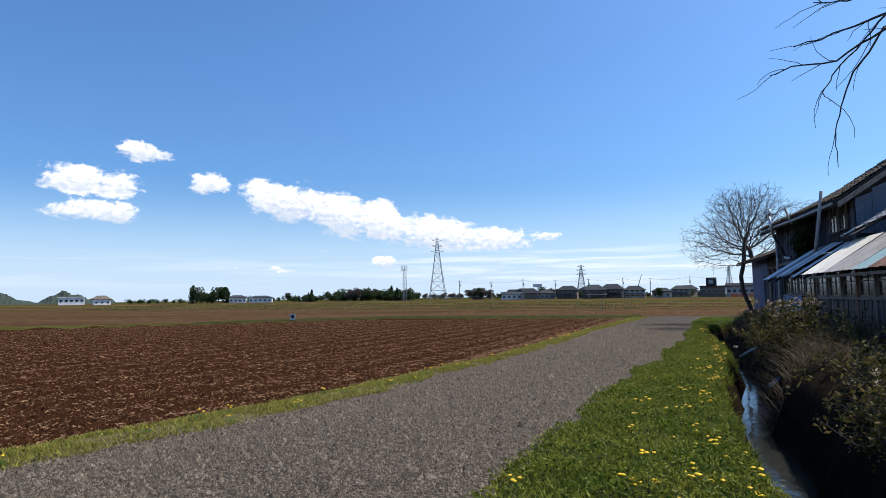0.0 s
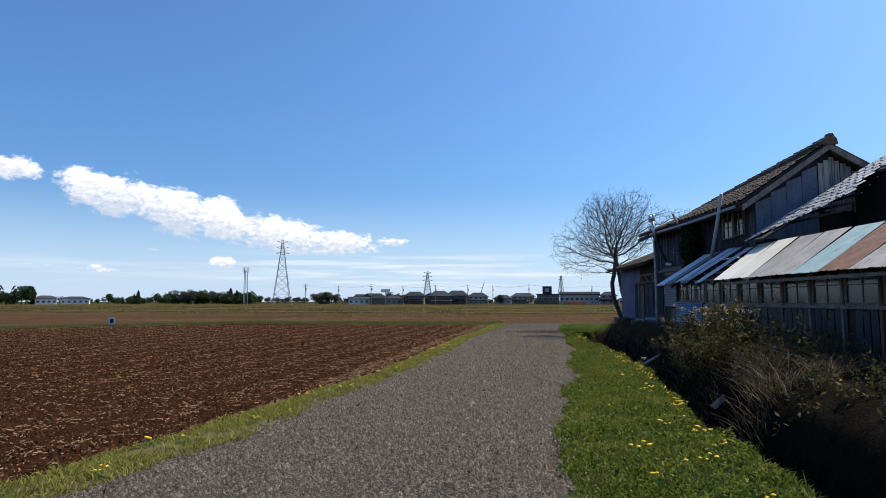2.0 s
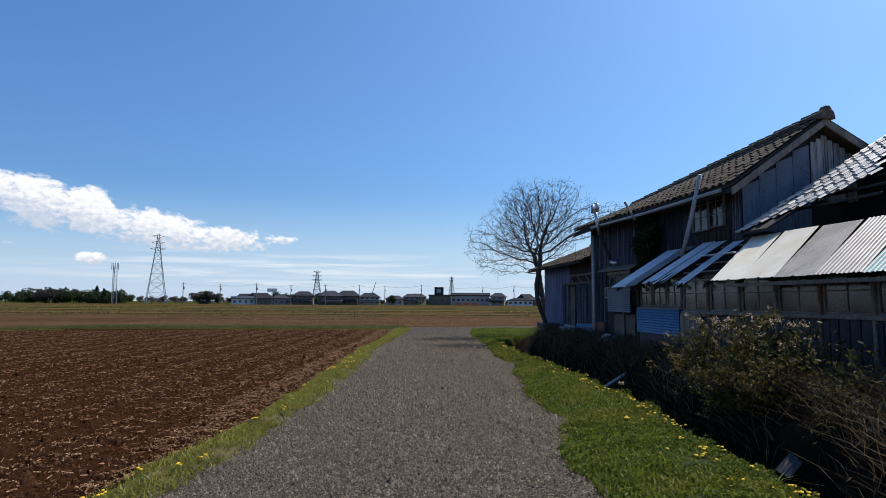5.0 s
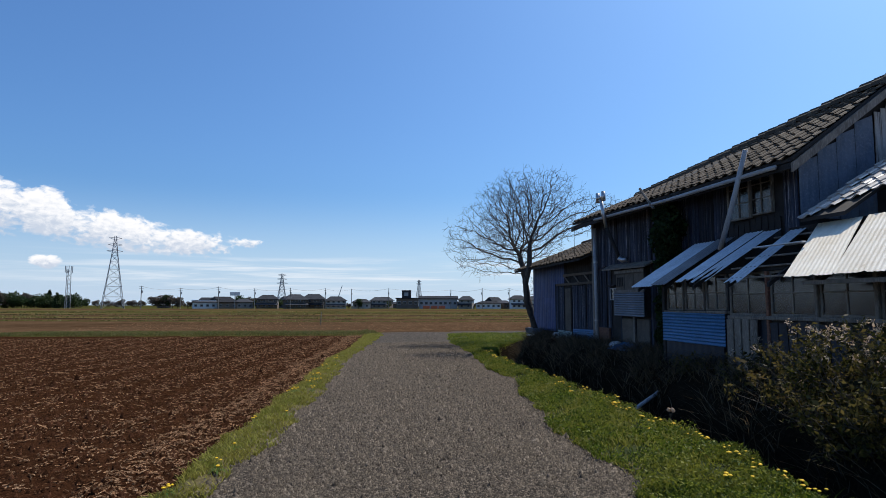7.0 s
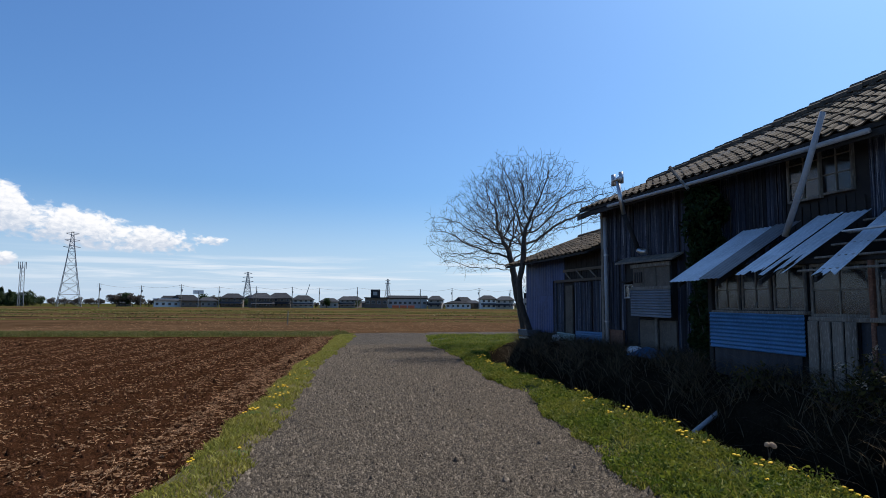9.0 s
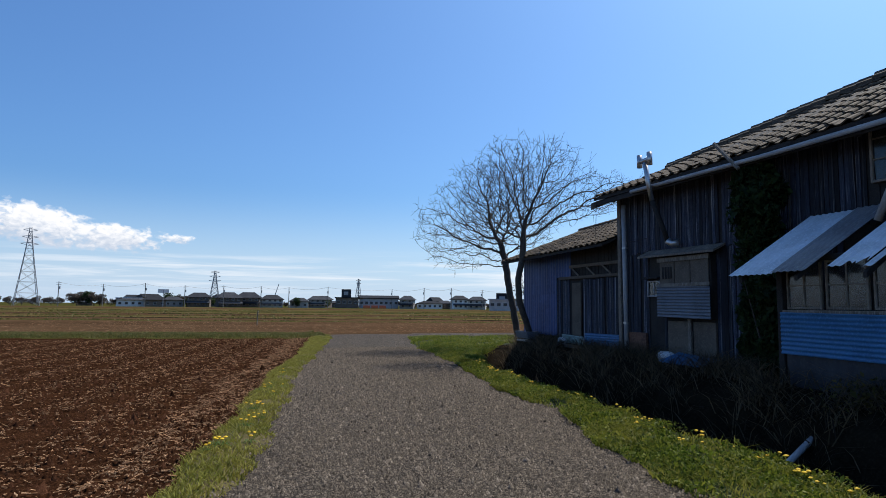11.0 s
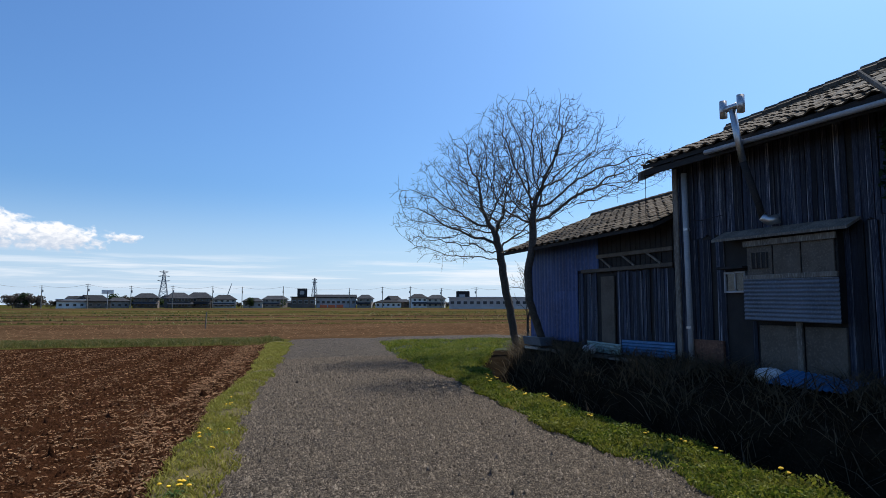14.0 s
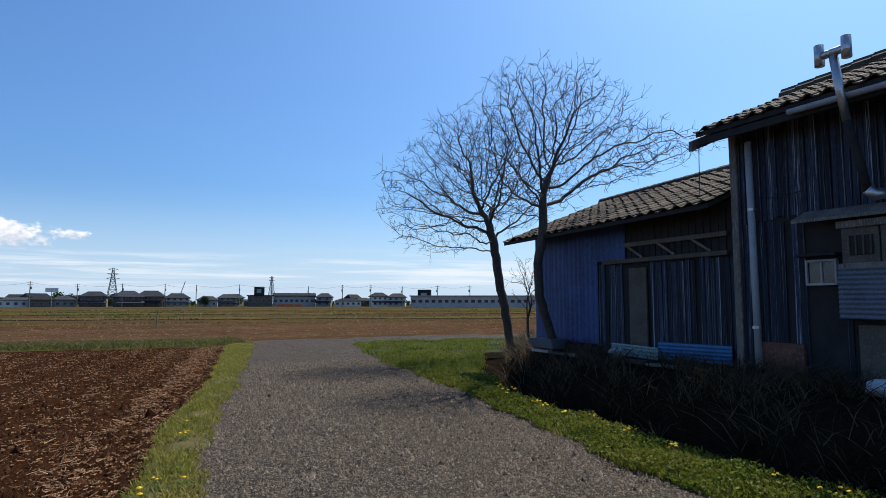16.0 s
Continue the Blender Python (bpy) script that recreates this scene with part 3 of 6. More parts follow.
def planks(parent, x, y0, y1, z0, z1, w, mat, seed, skip=None, turned=False, drop=0.0, top=None):
    """Boards side by side on a wall; turned: on a wall that faces -y, where y stands for x."""
    r = random.Random(seed)
    y, n = y0, 0
    while y < y1 - w * 0.4:
        wide = w
        key = (round(z1 - z0, 2), w, mat.name, n % 4)
        if key not in PLANKS:
            PLANKS[key] = plank_mesh(w * (0.93, 0.86, 0.9, 0.8)[n % 4], z1 - z0, 0.02, n % 4 + seed)
            PLANKS[key].materials.append(mat)
        if r.random() >= drop and not (skip and skip(y + w / 2)):
            ob = new("plank", PLANKS[key])
            ob.parent = parent
            s = 1.0 if top is None else (top(y + w / 2) - z0) / (z1 - z0)
            lift = r.uniform(0, 0.008)
            spin = radians(90) if turned else 0
            place = (y + w / 2, x - lift, z0 + r.uniform(-0.03, 0.03)) if turned else (x - lift, y + w / 2, z0 + r.uniform(-0.05, 0.05))
            ob.matrix_basis = Matrix.LocRotScale(place, Euler((r.gauss(0, 0.004), r.gauss(0, 0.004), spin)), (1, 1, s))
        y, n = y + wide, n + 1


def window_unit(parent, x, y0, y1, z0, z1, cols, rows, depth=0.05, bar=0.035, wood=WOOD, name="window"):
    """A framed window in a wall that faces -x: frame, bars and panes."""
    cy, cz = (y0 + y1) / 2, (z0 + z1) / 2
    g = Geo()
    g.box((x - depth, y0, z0), (x, y0 + bar, z1), 0.005).box((x - depth, y1 - bar, z0), (x, y1, z1), 0.005)
    g.box((x - depth, y0 + bar, z0), (x, y1 - bar, z0 + bar), 0.005).box((x - depth, y0 + bar, z1 - bar), (x, y1 - bar, z1), 0.005)
    win = part(name, g, wood, parent)
    iy0, iy1, iz0, iz1 = y0 + bar, y1 - bar, z0 + bar, z1 - bar
    for c in range(1, cols):
        m = iy0 + (iy1 - iy0) * c / cols
        part("glazing_bar", Geo().box((x - depth * 0.8, m - 0.011, iz0), (x - 0.005, m + 0.011, iz1), 0.003), wood, win)
    for c in range(1, rows):
        m = iz0 + (iz1 - iz0) * c / rows
        part("glazing_bar", Geo().box((x - depth * 0.7, iy0, m - 0.01), (x - 0.008, iy1, m + 0.01), 0.003), wood, win)
    for c in range(cols):
        for k in range(rows):
            a, b = iy0 + (iy1 - iy0) * c / cols, iy0 + (iy1 - iy0) * (c + 1) / cols
            d, e = iz0 + (iz1 - iz0) * k / rows, iz0 + (iz1 - iz0) * (k + 1) / rows
            part("pane", Geo().box((x - depth * 0.5, a, d), (x - depth * 0.5 + 0.004, b, e)), GLASS, win)
    return win


def build_main_house():
    h = thing("farm_building", "weathered two-storey timber farm building with grey tiled gable roof", "building")
    top = lambda x: 4.1 + (x - WALL_X) * 0.66
    part("wall", Geo().box((WALL_X, GABLE_Y + 0.13, 0.2), (WALL_X + 0.12, FAR_Y - 0.13, 4.3)), DARKWOOD, h, "dark timber front wall, darkened further for shade")
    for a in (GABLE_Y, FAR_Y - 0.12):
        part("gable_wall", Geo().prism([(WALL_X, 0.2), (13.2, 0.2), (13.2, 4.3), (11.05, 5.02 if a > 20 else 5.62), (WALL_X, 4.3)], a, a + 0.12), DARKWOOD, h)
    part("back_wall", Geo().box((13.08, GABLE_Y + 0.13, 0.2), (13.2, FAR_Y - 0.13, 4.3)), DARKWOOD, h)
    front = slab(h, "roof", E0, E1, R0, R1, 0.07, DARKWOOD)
    slab(h, "back_roof", R0 + Vector((0.01, 0, 0)), R1 + Vector((0.01, 0, 0)), Vector((13.9, 17.6, 4.12)), Vector((13.9, 26.3, 4.05)), 0.09, TILE)
    tiled_slope(front, E0, E1, R0, R1, lambda p, j: j < 9, "grey clay pantiles in overlapping rows")
    ridge_mesh = Geo().prism([(-0.14, -0.04), (0.14, -0.04), (0.13, 0.04), (0.09, 0.07), (0.06, 0.12), (-0.06, 0.12), (-0.09, 0.07), (-0.13, 0.04)], 0.004, 0.296).mesh("ridge_tile")
    ridge_mesh.materials.append(TILE)
    n = 29
    for k in range(n):
        ob = new("ridge_tile", ridge_mesh)
        ob.parent = h
        ob.location = R0.lerp(R1, k / n) + Vector((0, 0, 0.02 + 0.01 * math.sin(k * 2.1)))
    part("ridge_end_tile", Geo().prism([(10.97, 5.66), (11.33, 5.66), (11.3, 5.8), (11.24, 5.87), (11.2, 5.94), (11.1, 5.94), (11.06, 5.87), (11.0, 5.8)], 17.68, 17.84), TILE, h, "dark ornamental ridge end tile")
    for a, y in ((1, 17.56), (1, 26.31)):
        e, r = (E0, R0) if y < 20 else (E1, R1)
        for s, x_end in ((0, 8.72), (1, 13.9)):
            lo = Vector((x_end, y, (4.04 if s == 0 else 4.0)))
            hi = Vector((r.x, y if y > 20 else r.y - 0.04, r.z - 0.05))
            g = Geo().quad_strip([[p, p + Vector((0, 0.05, 0)), p + Vector((0, 0.05, -0.16)), p + Vector((0, 0, -0.16))] for p in (lo, hi)], caps=True)
            part("barge_board", g, WOOD, h, "grey bleached barge board")
    part("fascia", Geo().box((8.74, 17.62, 3.95), (8.78, 26.2, 4.06), 0.008), DARKWOOD, h, "dark timber fascia under the eave, darkened further for shade")
    part("gutter", Geo().tube([(8.67, 17.9, 4.03), (8.67, 21.2, 4.0), (8.67, 24.7, 4.03)], 0.04, 8), PVC, h, "pale grey plastic gutter under the eave", smooth=True)
    for k in range(15):
        y = 17.9 + k * 0.585
        part("rafter", Geo().quad_strip([[(8.79, y, 4.03), (8.79, y + 0.06, 4.03), (8.79, y + 0.06, 3.93), (8.79, y, 3.93)], [(9.3, y, 4.36), (9.3, y + 0.06, 4.36), (9.3, y + 0.06, 4.26), (9.3, y, 4.26)]], caps=True), DARKWOOD, h)
    # boarded front, in an upper and a lower course
    win = lambda y: 18.55 < y < 19.95
    planks(h, WALL_X - 0.003, GABLE_Y, FAR_Y, 2.72, 4.12, 0.085, PLANK, 1, win, drop=0.03)
    planks(h, WALL_X - 0.003, 20.4, FAR_Y, 0.42, 2.74, 0.095, PLANK, 2, lambda y: 22.95 < y < 24.4 or 24.52 < y < 24.94, drop=0.03)
    planks(h, WALL_X - 0.02, GABLE_Y + 0.4, 20.0, 2.75, 3.3, 0.16, DARKWOOD, 3)
    part("corner_post", Geo().box((WALL_X - 0.06, FAR_Y - 0.1, 0.4), (WALL_X - 0.004, FAR_Y + 0.02, 4.15), 0.01), WOOD, h)
    # gable cladding seen over the lower roof
    for k in range(4):
        x = 9.3 + k * 0.42
        part("tin_sheet", corrugated((x, GABLE_Y - 0.03, 3.2), (x + 0.41, GABLE_Y - 0.03, 3.2), (x, GABLE_Y - 0.03, top(x + 0.1)), (x + 0.41, GABLE_Y - 0.03, top(x + 0.35)), 0.14, 0.006, seed=k), TIN_PALE, h, "faded blue tin sheet")
    planks(h, GABLE_Y - 0.03, 10.98, 13.1, 3.9, 5.4, 0.15, PEELED, 5, turned=True, top=lambda x: min(top(x), 5.6 - abs(x - 11.1) * 0.62) - 0.05)
    # upper window with a hanging sash
    window_unit(h, WALL_X - 0.005, 18.66, 19.25, 3.38, 4.3, 2, 3, 0.07)
    window_unit(h, WALL_X - 0.045, 19.2, 19.85, 3.34, 4.3, 2, 3, 0.07)
    # boarded bay window low on the wall
    bay = part("bay_window", Geo().box((9.14, 22.95, 1.36), (9.28, 24.4, 2.6), 0.01), DARKWOOD, h, "boarded-up projecting bay window")
    part("hood", Geo().quad_strip([[(8.98, 22.7, 2.64), (8.98, 24.95, 2.66), (8.98, 24.95, 2.62), (8.98, 22.7, 2.6)], [(9.28, 22.7, 2.78), (9.28, 24.95, 2.8), (9.28, 24.95, 2.74), (9.28, 22.7, 2.74)]], caps=True), WOOD, bay, "grey plank hood")
    for a, b in ((22.98, 23.46), (23.48, 23.92), (23.94, 24.38)):
        part("board", Geo().box((9.11, a, 2.0), (9.135, b, 2.5), 0.006), BOARD, bay)
    part("lattice", Geo().box((9.095, 24.0, 2.16), (9.107, 24.3, 2.4), 0.004), DARKWOOD, bay, "dark slatted vent")
    for k in range(4):
        part("lattice_bar", Geo().box((9.08, 24.01 + k * 0.088, 2.16), (9.094, 24.03 + k * 0.088, 2.4), 0.003), BOARD, bay)
    part("frame_rail", Geo().box((9.07, 22.93, 2.5), (9.108, 24.42, 2.59), 0.006), WOOD, bay)
    part("frame_rail", Geo().box((9.07, 22.93, 1.99), (9.108, 24.42, 2.06), 0.006), WOOD, bay)
    g = corrugated((9.06, 22.9, 1.36), (9.06, 22.9, 1.98), (9.06, 24.42, 1.38), (9.06, 24.42, 2.0), 0.06, 0.008)
    part("tin_sheet", g, TIN_SLATE, bay, "grey corrugated sheet nailed over the bay")
    for a, b in ((22.95, 23.55), (23.66, 24.3)):
        part("board", Geo().box((9.22, a, 0.62), (9.27, b, 1.3), 0.006), BOARD, h, "bare plywood panel")
    part("post", Geo().box((9.17, 23.56, 0.5), (9.215, 23.65, 1.36), 0.006), WOOD, h)
    window_unit(h, WALL_X - 0.03, 24.52, 24.94, 1.8, 2.14, 2, 1, 0.06, 0.03, PVC)
    part("window_hood", Geo().box((9.1, 24.47, 2.18), (9.26, 25.0, 2.22), 0.006), DARKWOOD, h)
    part("board", Geo().box((9.2, 25.0, 0.5), (9.262, 25.75, 1.02), 0.008), RUST, h, "rust-red tin patch")


def build_near_block():
    h = thing("low_farm_building", "farm building with a glossy grey pantile roof and broken lower eave", "building")
    for y in (8.05, 17.2):
        part("gable_wall", Geo().prism([(11.62, 0.2), (15.3, 0.2), (15.3, 4.3), (13.2, 5.6), (11.62, 4.66)], y, y + 0.1), DARKWOOD, h)
    part("wall", Geo().box((11.5, 8.17, 0.2), (11.6, 17.4, 4.6)), DARKWOOD, h, "dark timber wall, darkened further for the shade of the broken eave")
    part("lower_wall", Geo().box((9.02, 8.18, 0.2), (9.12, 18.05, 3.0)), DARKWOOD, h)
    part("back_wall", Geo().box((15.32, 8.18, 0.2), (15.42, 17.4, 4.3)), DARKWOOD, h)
    part("loft_deck", Geo().box((9.14, 8.18, 2.8), (11.48, 17.4, 2.88), 0.01), DARKWOOD, h, "loft boards coloured dark for the shade under the missing eave")
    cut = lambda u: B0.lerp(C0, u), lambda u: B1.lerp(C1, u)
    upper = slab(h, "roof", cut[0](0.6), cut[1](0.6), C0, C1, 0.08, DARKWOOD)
    corner = B1.lerp(B0, 0.09), C1.lerp(C0, 0.09)
    slab(h, "corner_roof", corner[0], B1, corner[0].lerp(corner[1], 0.597), cut[1](0.597), 0.06, DARKWOOD)
    for k in range(5):
        u = 0.2 + k * 0.09
        p = B1.lerp(C1, u) + Vector((0, 0, -0.09))
        part("batten", Geo().box((p.x, 15.0 + 0.3 * k, p.z - 0.05), (p.x + 0.05, 17.3, p.z), 0.006), DARKWOOD, h)
    slab(h, "back_roof", C0 + Vector((0.01, 0, 0)), C1 + Vector((0.01, 0, 0)), Vector((15.8, 8.0, 4.15)), Vector((15.8, 17.5, 4.15)), 0.09, TILE)

    def missing(p):
        return p.x < 8.72 + (17.35 - p.y) * 0.8 or (p.x < 11.4 and p.y < 15.6 + max(0.0, p.x - 10.1) * 0.7)

    tiled_slope(upper, B0, B1, C0, C1, lambda p, j: p.y > 13.5, "grey clay pantiles in overlapping rows", GLOSS_MESH, TILE_GLARE, missing)


def build_wing():
    h = thing("barn_wing", "low shed wing with blue tin cladding and brown pantile roof", "building")
    part("wall", Geo().box((9.5, 26.2, 0.2), (9.62, 31.5, 3.2)), DARKWOOD, h)
    part("end_wall", Geo().prism([(9.5, 0.2), (14.0, 0.2), (14.0, 3.2), (11.8, 4.05), (9.5, 3.2)], 31.5, 31.62), TIN_BLUE, h)
    part("back_wall", Geo().box((13.9, 26.2, 0.2), (14.0, 31.49, 3.2)), DARKWOOD, h)
    front = slab(h, "roof", W0, W1, X0, X1, 0.07, DARKWOOD)
    slab(h, "back_roof", X0 + Vector((0.01, 0, 0)), X1 + Vector((0.01, 0, 0)), Vector((14.6, 26.2, 3.1)), Vector((14.6, 31.95, 3.0)), 0.08, TILE)
    tiled_slope(front, W0, W1, X0, X1, lambda p, j: True, "")
    n = 19
    ridge_mesh = Geo().prism([(-0.12, -0.04), (0.12, -0.04), (0.1, 0.06), (0.05, 0.1), (-0.05, 0.1), (-0.1, 0.06)], 0.004, 0.298).mesh("ridge_tile")
    ridge_mesh.materials.append(TILE)
    for k in range(n):
        ob = new("ridge_tile", ridge_mesh)
        ob.parent = h
        ob.location = X0.lerp(X1, k / n) + Vector((0, 0, 0.01))
    # blue tin on the far half, boards on the near half
    for k in range(4):
        y = 29.4 + k * 0.53
        part("tin_sheet", corrugated((9.46, y, 0.75), (9.46, y + 0.52, 0.75), (9.46, y, 1.95), (9.46, y + 0.52, 1.95), 0.15, 0.005, seed=k), TIN_BLUE, h, "faded blue tin sheet")
        part("tin_sheet", corrugated((9.455, y, 1.93), (9.455, y + 0.52, 1.93), (9.455, y, 3.08), (9.455, y + 0.52, 3.08), 0.15, 0.005, seed=k), TIN_BLUE, h, "faded blue tin sheet")
    part("tin_sheet", corrugated((9.455, 28.6, 2.35), (9.455, 29.39, 2.4), (9.455, 28.6, 3.1), (9.455, 29.39, 3.1), 0.15, 0.005), TIN_BLUE, h, "faded blue tin sheet")
    planks(h, 9.49, 26.2, 29.4, 0.6, 2.32, 0.1, PLANK, 8, lambda y: 28.05 < y < 28.5, drop=0.12)
    planks(h, 9.495, 26.2, 28.6, 2.3, 3.12, 0.15, DARKWOOD, 9)
    part("door_panel", Geo().box((9.43, 28.06, 0.62), (9.47, 28.5, 2.22), 0.006), BOARD, h, "pale plywood door panel")
    for z, a, b, mat in ((2.32, 26.3, 29.2, BOARD), (2.62, 26.3, 28.6, BOARD)):
        part("rail", Geo().box((9.4, a, z), (9.44, b, z + 0.08), 0.008), mat, h, "bleached timber rail")
    for k in range(3):
        y = 26.6 + k * 0.75
        part("brace", Geo().tube([(9.4, y, 2.4), (9.42, y + 0.42, 2.64)], 0.025, 5), WOOD, h)
    part("tin_sheet", corrugated((9.36, 26.25, 0.62), (9.36, 26.25, 0.92), (9.36, 27.75, 0.6), (9.36, 27.75, 0.9), 0.06, 0.007), PANEL_BLUE, h, "bright blue corrugated sheet at the foot")
    part("tin_sheet", corrugated((9.3, 27.7, 0.58), (9.3, 27.7, 0.8), (9.33, 28.9, 0.6), (9.33, 28.9, 0.82), 0.06, 0.007), TIN_TEAL, h, "pale teal corrugated sheet at the foot")


def build_lean_to():
    h = thing("lean_to", "derelict glazed lean-to with rusty corrugated awning sheets", "lean-to")
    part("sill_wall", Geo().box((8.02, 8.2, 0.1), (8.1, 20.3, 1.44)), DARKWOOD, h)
    planks(h, 8.015, 8.3, 18.3, 0.3, 1.4, 0.19, TIN_NAVY_SHADE, 12, drop=0.03)
    part("sill", Geo().box((7.95, 8.2, 1.42), (8.1, 18.36, 1.48), 0.01), WOOD, h)
    part("sill", Geo().box((7.96, 18.4, 1.5), (8.1, 20.3, 1.55), 0.01), WOOD, h)
    part("head_rail", Geo().box((7.98, 8.2, 2.2), (8.08, 20.3, 2.28), 0.01), DARKWOOD, h)
    for k in range(10):
        y = 8.75 + k * 0.965
        window_unit(h, 8.06, y + 0.03, y + 0.93, 1.48, 2.2, 2, 2, 0.045, 0.04)
        part("post", Geo().box((7.97, y - 0.03, 0.2), (8.07, y + 0.028, 2.2), 0.01), WOOD if k % 3 else RUST, h)
    for a, b in ((18.45, 19.02), (19.08, 19.66), (19.72, 20.26)):
        window_unit(h, 8.06, a, b, 1.56, 2.2, 2, 2, 0.045, 0.03)
    g = corrugated((7.93, 18.4, 0.93), (7.93, 18.4, 1.5), (7.93, 20.3, 0.95), (7.93, 20.3, 1.52), 0.06, 0.008)
    part("tin_sheet", g, PANEL_BLUE, h, "bright blue corrugated sheet below the window")
    part("tin_sheet", corrugated((7.97, 18.5, 0.45), (7.97, 20.25, 0.4), (7.97, 18.5, 0.95), (7.97, 20.25, 0.95), 0.2, 0.004), TIN_NAVY_SHADE, h)
    for k in range(4):
        part("post", Geo().box((7.92, 17.62 + k * 0.19, 0.25), (7.955, 17.78 + k * 0.19, 1.42), 0.008), WOOD, h, "bleached grey board")
    part("end_wall", Geo().box((8.12, 8.2, 0.1), (9.0, 8.28, 2.6)), DARKWOOD, h)
    part("end_post", Geo().box((7.98, 20.3, 0.2), (8.08, 20.4, 2.28), 0.01), DARKWOOD, h)
    # rafters and battens of the awning
    lo, hi = (7.52, 2.0), (9.0, 2.93)
    for k in range(14):
        y = 8.6 + k * 0.925
        part("rafter", Geo().quad_strip([[(lo[0] + 0.08, y, lo[1]), (lo[0] + 0.08, y + 0.05, lo[1]), (lo[0] + 0.08, y + 0.05, lo[1] - 0.07), (lo[0] + 0.08, y, lo[1] - 0.07)], [(hi[0], y, hi[1]), (hi[0], y + 0.05, hi[1]), (hi[0], y + 0.05, hi[1] - 0.07), (hi[0], y, hi[1] - 0.07)]], caps=True), DARKWOOD, h)
    for k in range(5):
        u = 0.08 + k * 0.2
        x, z = lo[0] + (hi[0] - lo[0]) * u, lo[1] + (hi[1] - lo[1]) * u
        part("batten", Geo().box((x, 16.2, z + 0.002), (x + 0.06, 18.2, z + 0.03), 0.006), WOOD, h, "bare roof batten")
    # far sheets over the blue panel
    sheets = [(20.78, 20.02, TIN_WHITE, 0.0, 0.0, "pale galvanised sheet"), (20.03, 19.5, TIN_DARK, 0.0, 0.02, "slate grey sheet"), (19.2, 18.75, TIN_WHITE, 0.14, 0.05, "torn pale plastic sheet"), (18.74, 18.3, TIN_WHITE, 0.45, 0.03, "torn pale plastic sheet"), (18.1, 17.75, TIN_WHITE, 0.1, -0.02, "torn pale plastic sheet")]
    for k, (a, b, mat, jag, lift, label) in enumerate(sheets):
        slip = 0.25 if k == 4 else 0.0
        part("awning_sheet", corrugated((7.5, a - slip, 2.03 + lift), (7.5, b - slip, 2.03 + lift), (8.98, a - 0.12, 2.97 + lift), (8.98, b - 0.12, 2.97 + lift), 0.1, 0.008, jag, k + 2), mat, h, label)
    # near sheets over the glazing
    mats = [(TIN_CREAM, "sun-bleached cream sheet"), (TIN_CREAM, "stained cream sheet"), (TIN_GREY, "grey rust-streaked sheet"), (TIN_GREY, "grey rust-streaked sheet"), (TIN_TEAL, "pale teal sheet"), (RUST, "rusted red sheet"), (TIN_GREY, "grey rust-streaked sheet"), (TIN_DARK, "slate grey sheet"), (TIN_GREY, "grey rust-streaked sheet"), (RUST, "rusted red sheet")]
    y = 16.42
    for k, (mat, label) in enumerate(mats):
        w = 0.82
        skew = 1.0 * (1 - k / 9)
        part("awning_sheet", corrugated((7.4, y, 2.05 + 0.006 * (k % 2)), (7.4, y - w - 0.02, 2.05 + 0.006 * (k % 2)), (9.02, y + skew, 3.0 + 0.01 * (k % 2)), (9.02, y + skew - w - 0.02, 3.0 + 0.01 * (k % 2)), 0.076, 0.0025 if k < 3 else 0.006, 0.02, k), mat, h, label)
        y -= w
    part("loose_strip", Geo().box((8.2, 16.9, 2.62), (8.28, 18.0, 2.64), 0.005), PLASTIC, h, "broken white strip")
    part("edge_board", Geo().box((7.5, 9.0, 1.93), (7.54, 16.2, 1.99), 0.008), WOOD, h)


build_main_house()
build_near_block()
build_wing()
build_lean_to()

pole = tagged(part("prop_pole", Geo().tube([(8.62, 19.36, 2.72), (8.63, 18.95, 3.6), (8.64, 18.58, 4.5)], [0.05, 0.048, 0.045], 10), PVC, smooth=True), "pale grey pole leaning against the upper eave", "pole")
stub = tagged(part("leaning_timber", Geo().tube([(8.62, 22.2, 4.45), (8.66, 21.7, 3.9)], [0.035, 0.035], 6), WOOD), "bleached timber stick jammed under the eave", "timber")

flue = thing("flue_pipe", "stainless steel stove flue with T-shaped cowl", "flue")
part("pipe", Geo().tube([(8.52, 24.0, 4.5), (8.57, 23.98, 4.1), (8.64, 23.96, 3.72)], [0.05, 0.05, 0.05], 12), STEEL, flue, smooth=True)
part("pipe", Geo().tube([(8.64, 23.96, 3.72), (8.95, 23.97, 3.05), (9.0, 23.98, 2.92)], [0.05, 0.05, 0.05], 12), DARKWOOD, flue, "dark lower flue pipe", smooth=True)
part("elbow", Geo().tube([(9.0, 23.98, 2.93), (9.06, 23.92, 2.86), (9.14, 23.8, 2.88)], [0.07, 0.075, 0.07], 12), STEEL, flue, smooth=True)
part("cowl", Geo().tube([(8.51, 24.16, 4.54), (8.51, 23.84, 4.54)], [0.05, 0.05], 12), STEEL, flue, smooth=True)
for y in (23.84, 24.16):
    part("cowl_end", Geo().tube([(8.51, y, 4.42), (8.51, y, 4.68)], [0.056, 0.056], 12), STEEL, flue, smooth=True)

pipe = thing("downpipe", "grey plastic downpipe standing at the wall corner", "downpipe")
part("pipe", Geo().tube([(9.16, 25.64, 0.45), (9.15, 25.65, 2.0), (9.14, 25.66, 3.92)], 0.05, 12), PVC, pipe, smooth=True)
for z in (1.2, 2.9):
    part("bracket", Geo().tube([(9.15, 25.65, z), (9.15, 25.65, z + 0.04)], 0.06, 12), STEEL, pipe)

